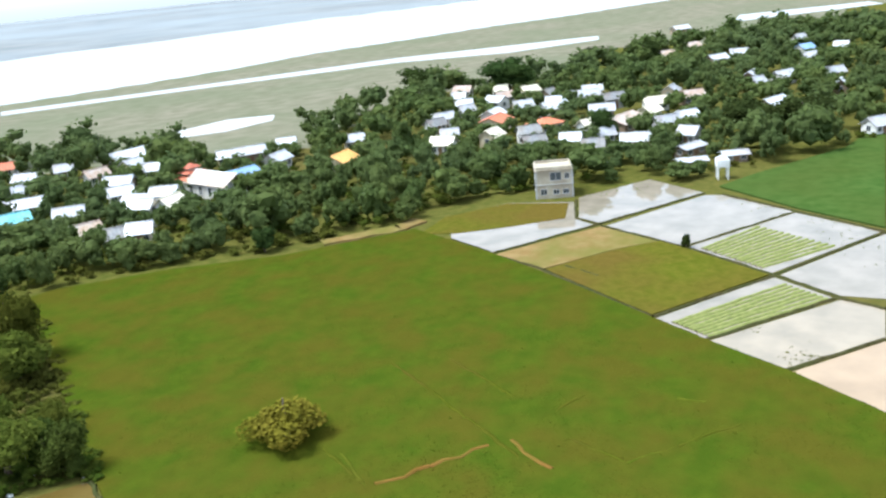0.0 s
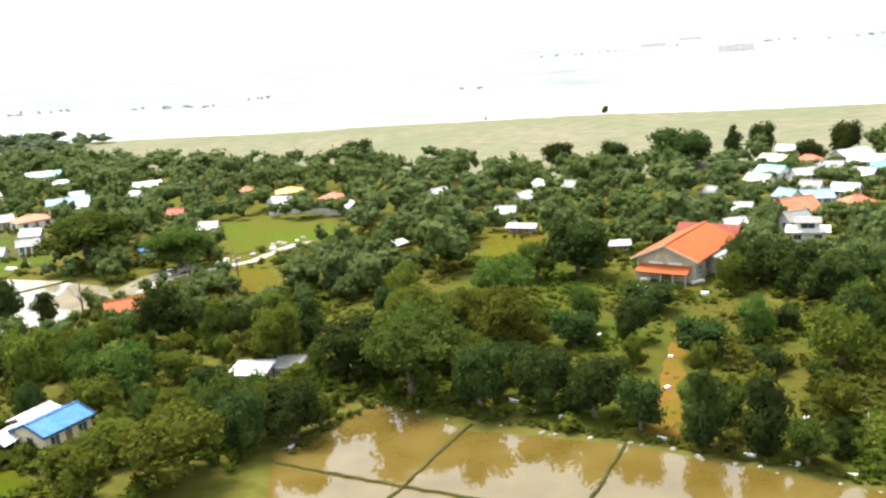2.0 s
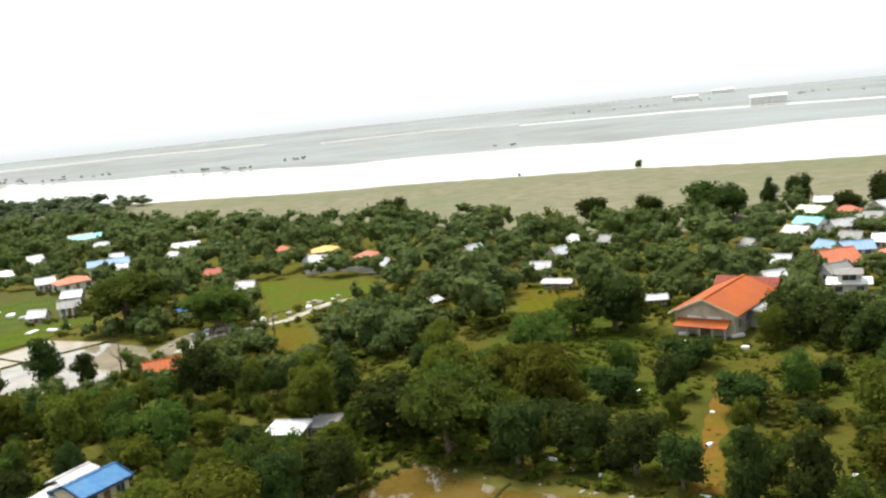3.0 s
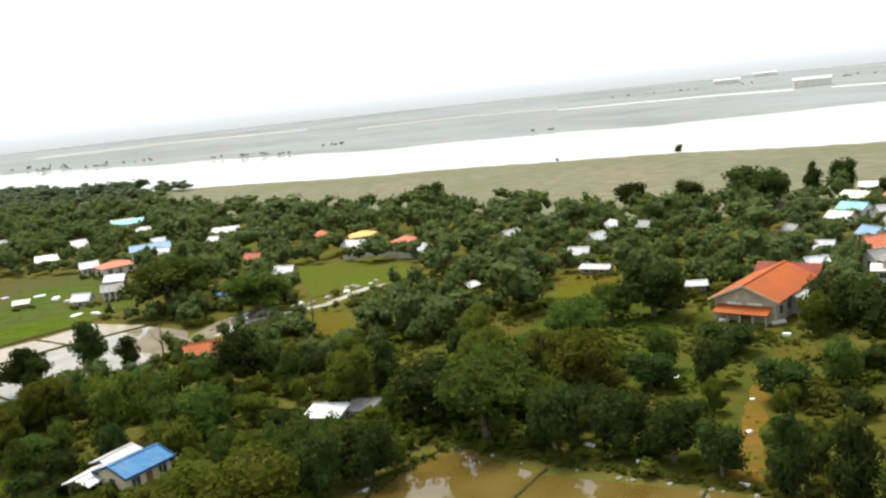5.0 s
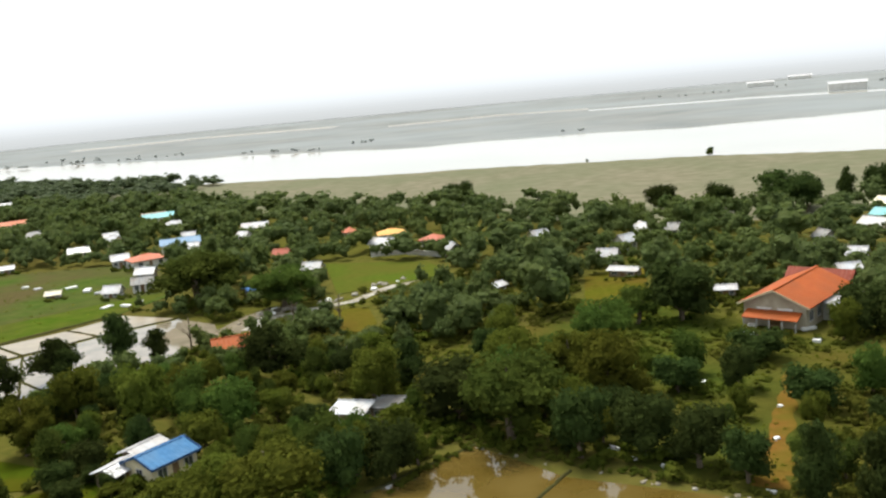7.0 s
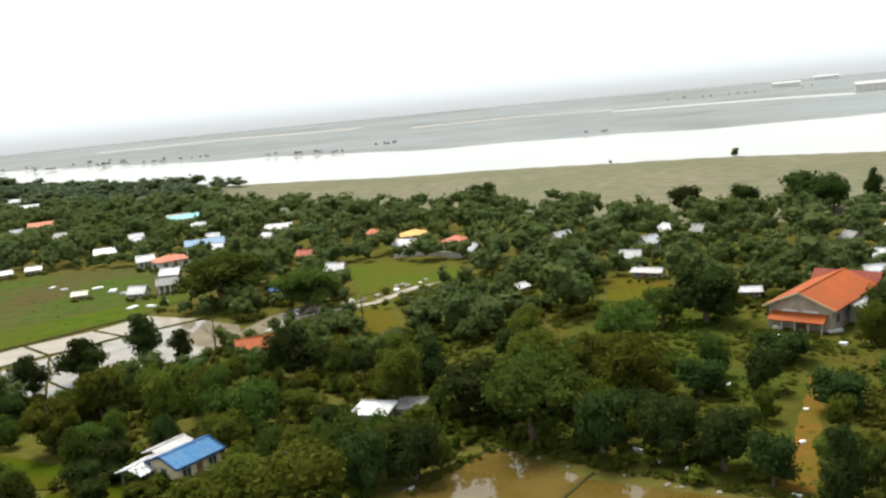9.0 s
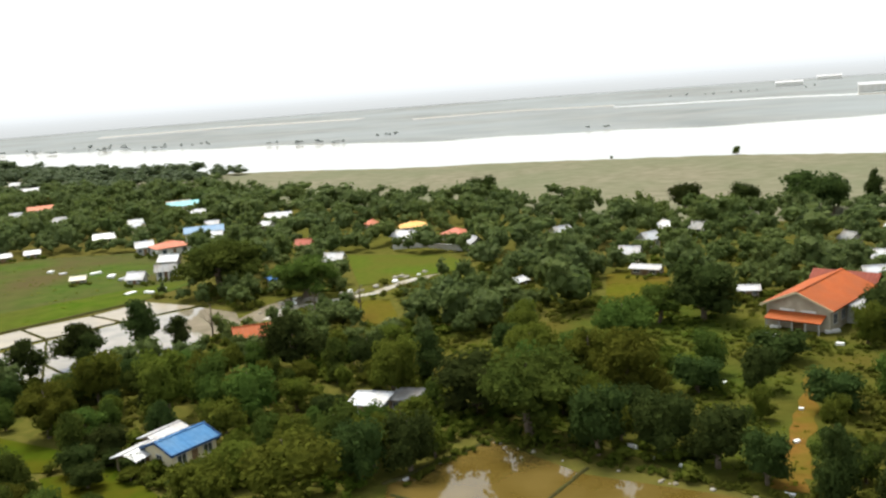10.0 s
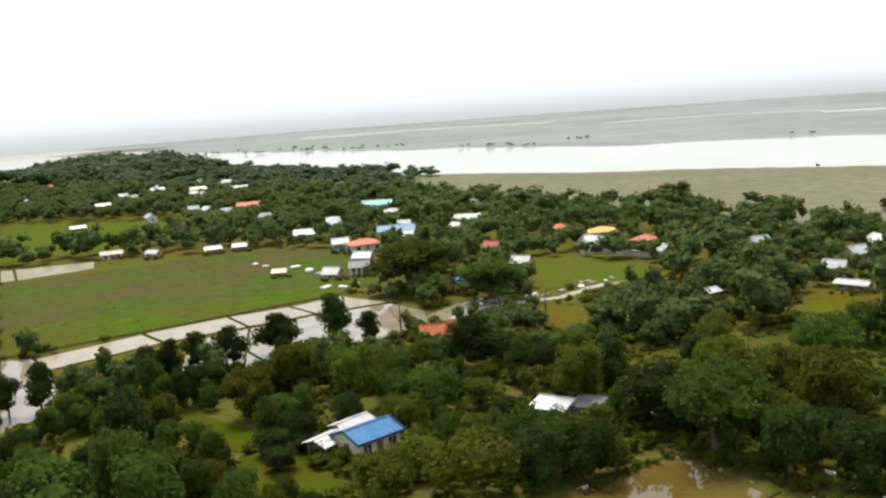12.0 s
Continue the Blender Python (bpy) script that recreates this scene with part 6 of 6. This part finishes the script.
def bare_tree(x, y, h):
    """A leafless tree of forking branches."""
    root = tagged(new("bare_tree"), "leafless dark tree with forking branches beside the paddies", "tree")
    root.location = (x, y, 0)
    bm = bmesh.new()
    tube(bm, [(0, 0, -0.1), (0.1, 0.05, h * 0.4), (0.05, 0.1, h * 0.75), (0.2, 0.1, h)], (0.2, 0.15, 0.09, 0.02))
    part("trunk", bm, M_BARK, root)
    for k in range(11):
        z, a = h * random.uniform(0.3, 0.85), k * 2.4
        r = (h - z) * 0.55 + 0.5
        bm = bmesh.new()
        tube(bm, [(0.05, 0.05, z), (r * 0.5 * math.cos(a), r * 0.5 * math.sin(a), z + r * 0.45), (r * math.cos(a + 0.2), r * math.sin(a + 0.2), z + r * 1.0)], (0.08, 0.05, 0.012), 5)
        part("branch", bm, M_BARK, root)


for x, y in [(-50.8, 161.1), (-32.6, 165.4), (-24.7, 169.7)]:
    bare_tree(x, y, 6.5)

# rice plants standing over the field
rng = np.random.default_rng(5)
pts = np.array([(px, py) for px in np.arange(0, 128, 0.62) for py in np.arange(-36, 120, 0.62) if math.hypot(px, py) > 40 and inside(px, py, RICE)])
pts += rng.uniform(-0.25, 0.25, size=pts.shape)
n = len(pts)
vv = np.zeros((n, 3, 3, 3))
for b in range(3):
    ang = rng.uniform(0, 6.28, n)
    u = np.stack([np.cos(ang), np.sin(ang)], 1)
    hgt = rng.uniform(0.03, 0.07, n) * (0.75 + 0.5 * np.sin(pts[:, 0] * 0.21 + np.sin(pts[:, 1] * 0.13) * 2) ** 2)
    base = np.concatenate([pts, np.full((n, 1), 0.28)], 1)
    side = np.stack([-u[:, 1], u[:, 0], np.zeros(n)], 1) * 0.11
    tip = base + np.concatenate([u * 0.22, hgt[:, None]], 1)
    vv[:, b, 0], vv[:, b, 1], vv[:, b, 2] = base - side, base + side, tip
rice = new("rice_plants", mesh_from("rice_plants", vv.reshape(-1, 3).tolist(), np.arange(n * 9).reshape(-1, 3).tolist(), M_RICE_BLADE))
tagged(rice, "dense tufts of young green rice over the field", "rice", kind="stuff")

# ---- small things along the pond and in the orchard ----


def block(x, y, rot, w, d, h, name, label, mat=M_WHITE, z=0.0, category="block"):
    root = tagged(part(name, box(bmesh.new(), -w / 2, -d / 2, 0, w / 2, d / 2, h, min(w, d, h) * 0.12), mat), label, category, name + "s")
    root.matrix_world = pose(x, y, z, 0, 0, rot)
    return root


for x, y in [(41.8, 74.0), (34.9, 80.1), (38.1, 77.5), (32.1, 83.4), (28.0, 86.0), (16.5, 96.9), (19.7, 94.0), (15.0, 100.3)]:
    block(x, y, -37 + random.uniform(-8, 8), random.uniform(0.9, 1.6), 0.35, 0.4, "concrete_block", "white concrete block on the pond bank")
for x, y in [(37.0, 109.0), (33.1, 99.1), (43.2, 141.2), (51.5, 134.1), (30.7, 120.3), (50.3, 93.4), (44.2, 86.7), (52.3, 90.2)]:
    block(x, y, random.uniform(0, 180), random.uniform(0.6, 1.0), 0.5, 0.35, "white_crate", "small white crate in the orchard grass")
for x, y in [(37.2, 83.6), (39.8, 89.1), (49.3, 74.3), (47.9, 81.8), (40.3, 81.2)]:
    bm = bmesh.new()
    tube(bm, [(0, 0, -0.1), (0.03, 0.02, 1.2), (0.0, 0.04, 2.4)], (0.06, 0.055, 0.045), 8)
    post = tagged(part("fence_post", bm, M_WHITE), "whitewashed fence post beside the pond", "post", "fence posts")
    post.location = (x, y, 0)

for x, y in [(-83.2, 206.6), (-78.4, 205.7), (-92.1, 224.6), (-113.7, 238.5), (-118.7, 242.2), (-103.5, 235.8), (-76.7, 209.4), (-96.8, 229.4), (-89.2, 230.4)]:
    block(x, y, random.uniform(0, 180), random.uniform(1.6, 3.2), random.uniform(1.0, 1.8), random.uniform(0.35, 0.7), "sheet_pile", "pile of pale roofing sheets in a village yard", random.choice((ROOFS["zinc"], ROOFS["rusty"], M_WHITE)), category="pile")

random.seed(33)
for x, y, r in [(43.0, 86.5, 0.27), (47.4, 82.1, 0.41), (48.9, 82.8, 0.34), (47.9, 80.6, 0.31), (44.9, 77.6, 0.34), (45.4, 78.6, 0.24), (50.2, 93.8, 0.34), (52.6, 90.6, 0.41), (51.4, 91.2, 0.27), (44.8, 71.1, 0.34), (37.0, 83.7, 0.27), (38.1, 84.6, 0.24), (48.2, 72.2, 0.27), (57.6, 81.0, 0.24)]:
    rock(x, y, r, "pale boulder among the shrubs by the pond", M_WHITE)
for x, y, rot, w in ((45.4, 145.6, -40, 1.6), (43.3, 141.1, -42, 2.8), (51.3, 134.2, -30, 1.2), (52.8, 141.2, 10, 2.4)):
    block(x, y, rot, w, 0.7, 0.5, "white_crate", "long white crate on the grass before the hall")
for a, b in zip(EDGE[1:], EDGE[2:]):
    for k in range(int(math.dist(a, b) / 2.2)):
        x, y = lerp(a, b, random.random())
        rock(x + random.uniform(-0.6, 0.5), y + random.uniform(-0.8, 0.4), random.uniform(0.14, 0.34), "pale stone on the pond bank", M_ROAD)
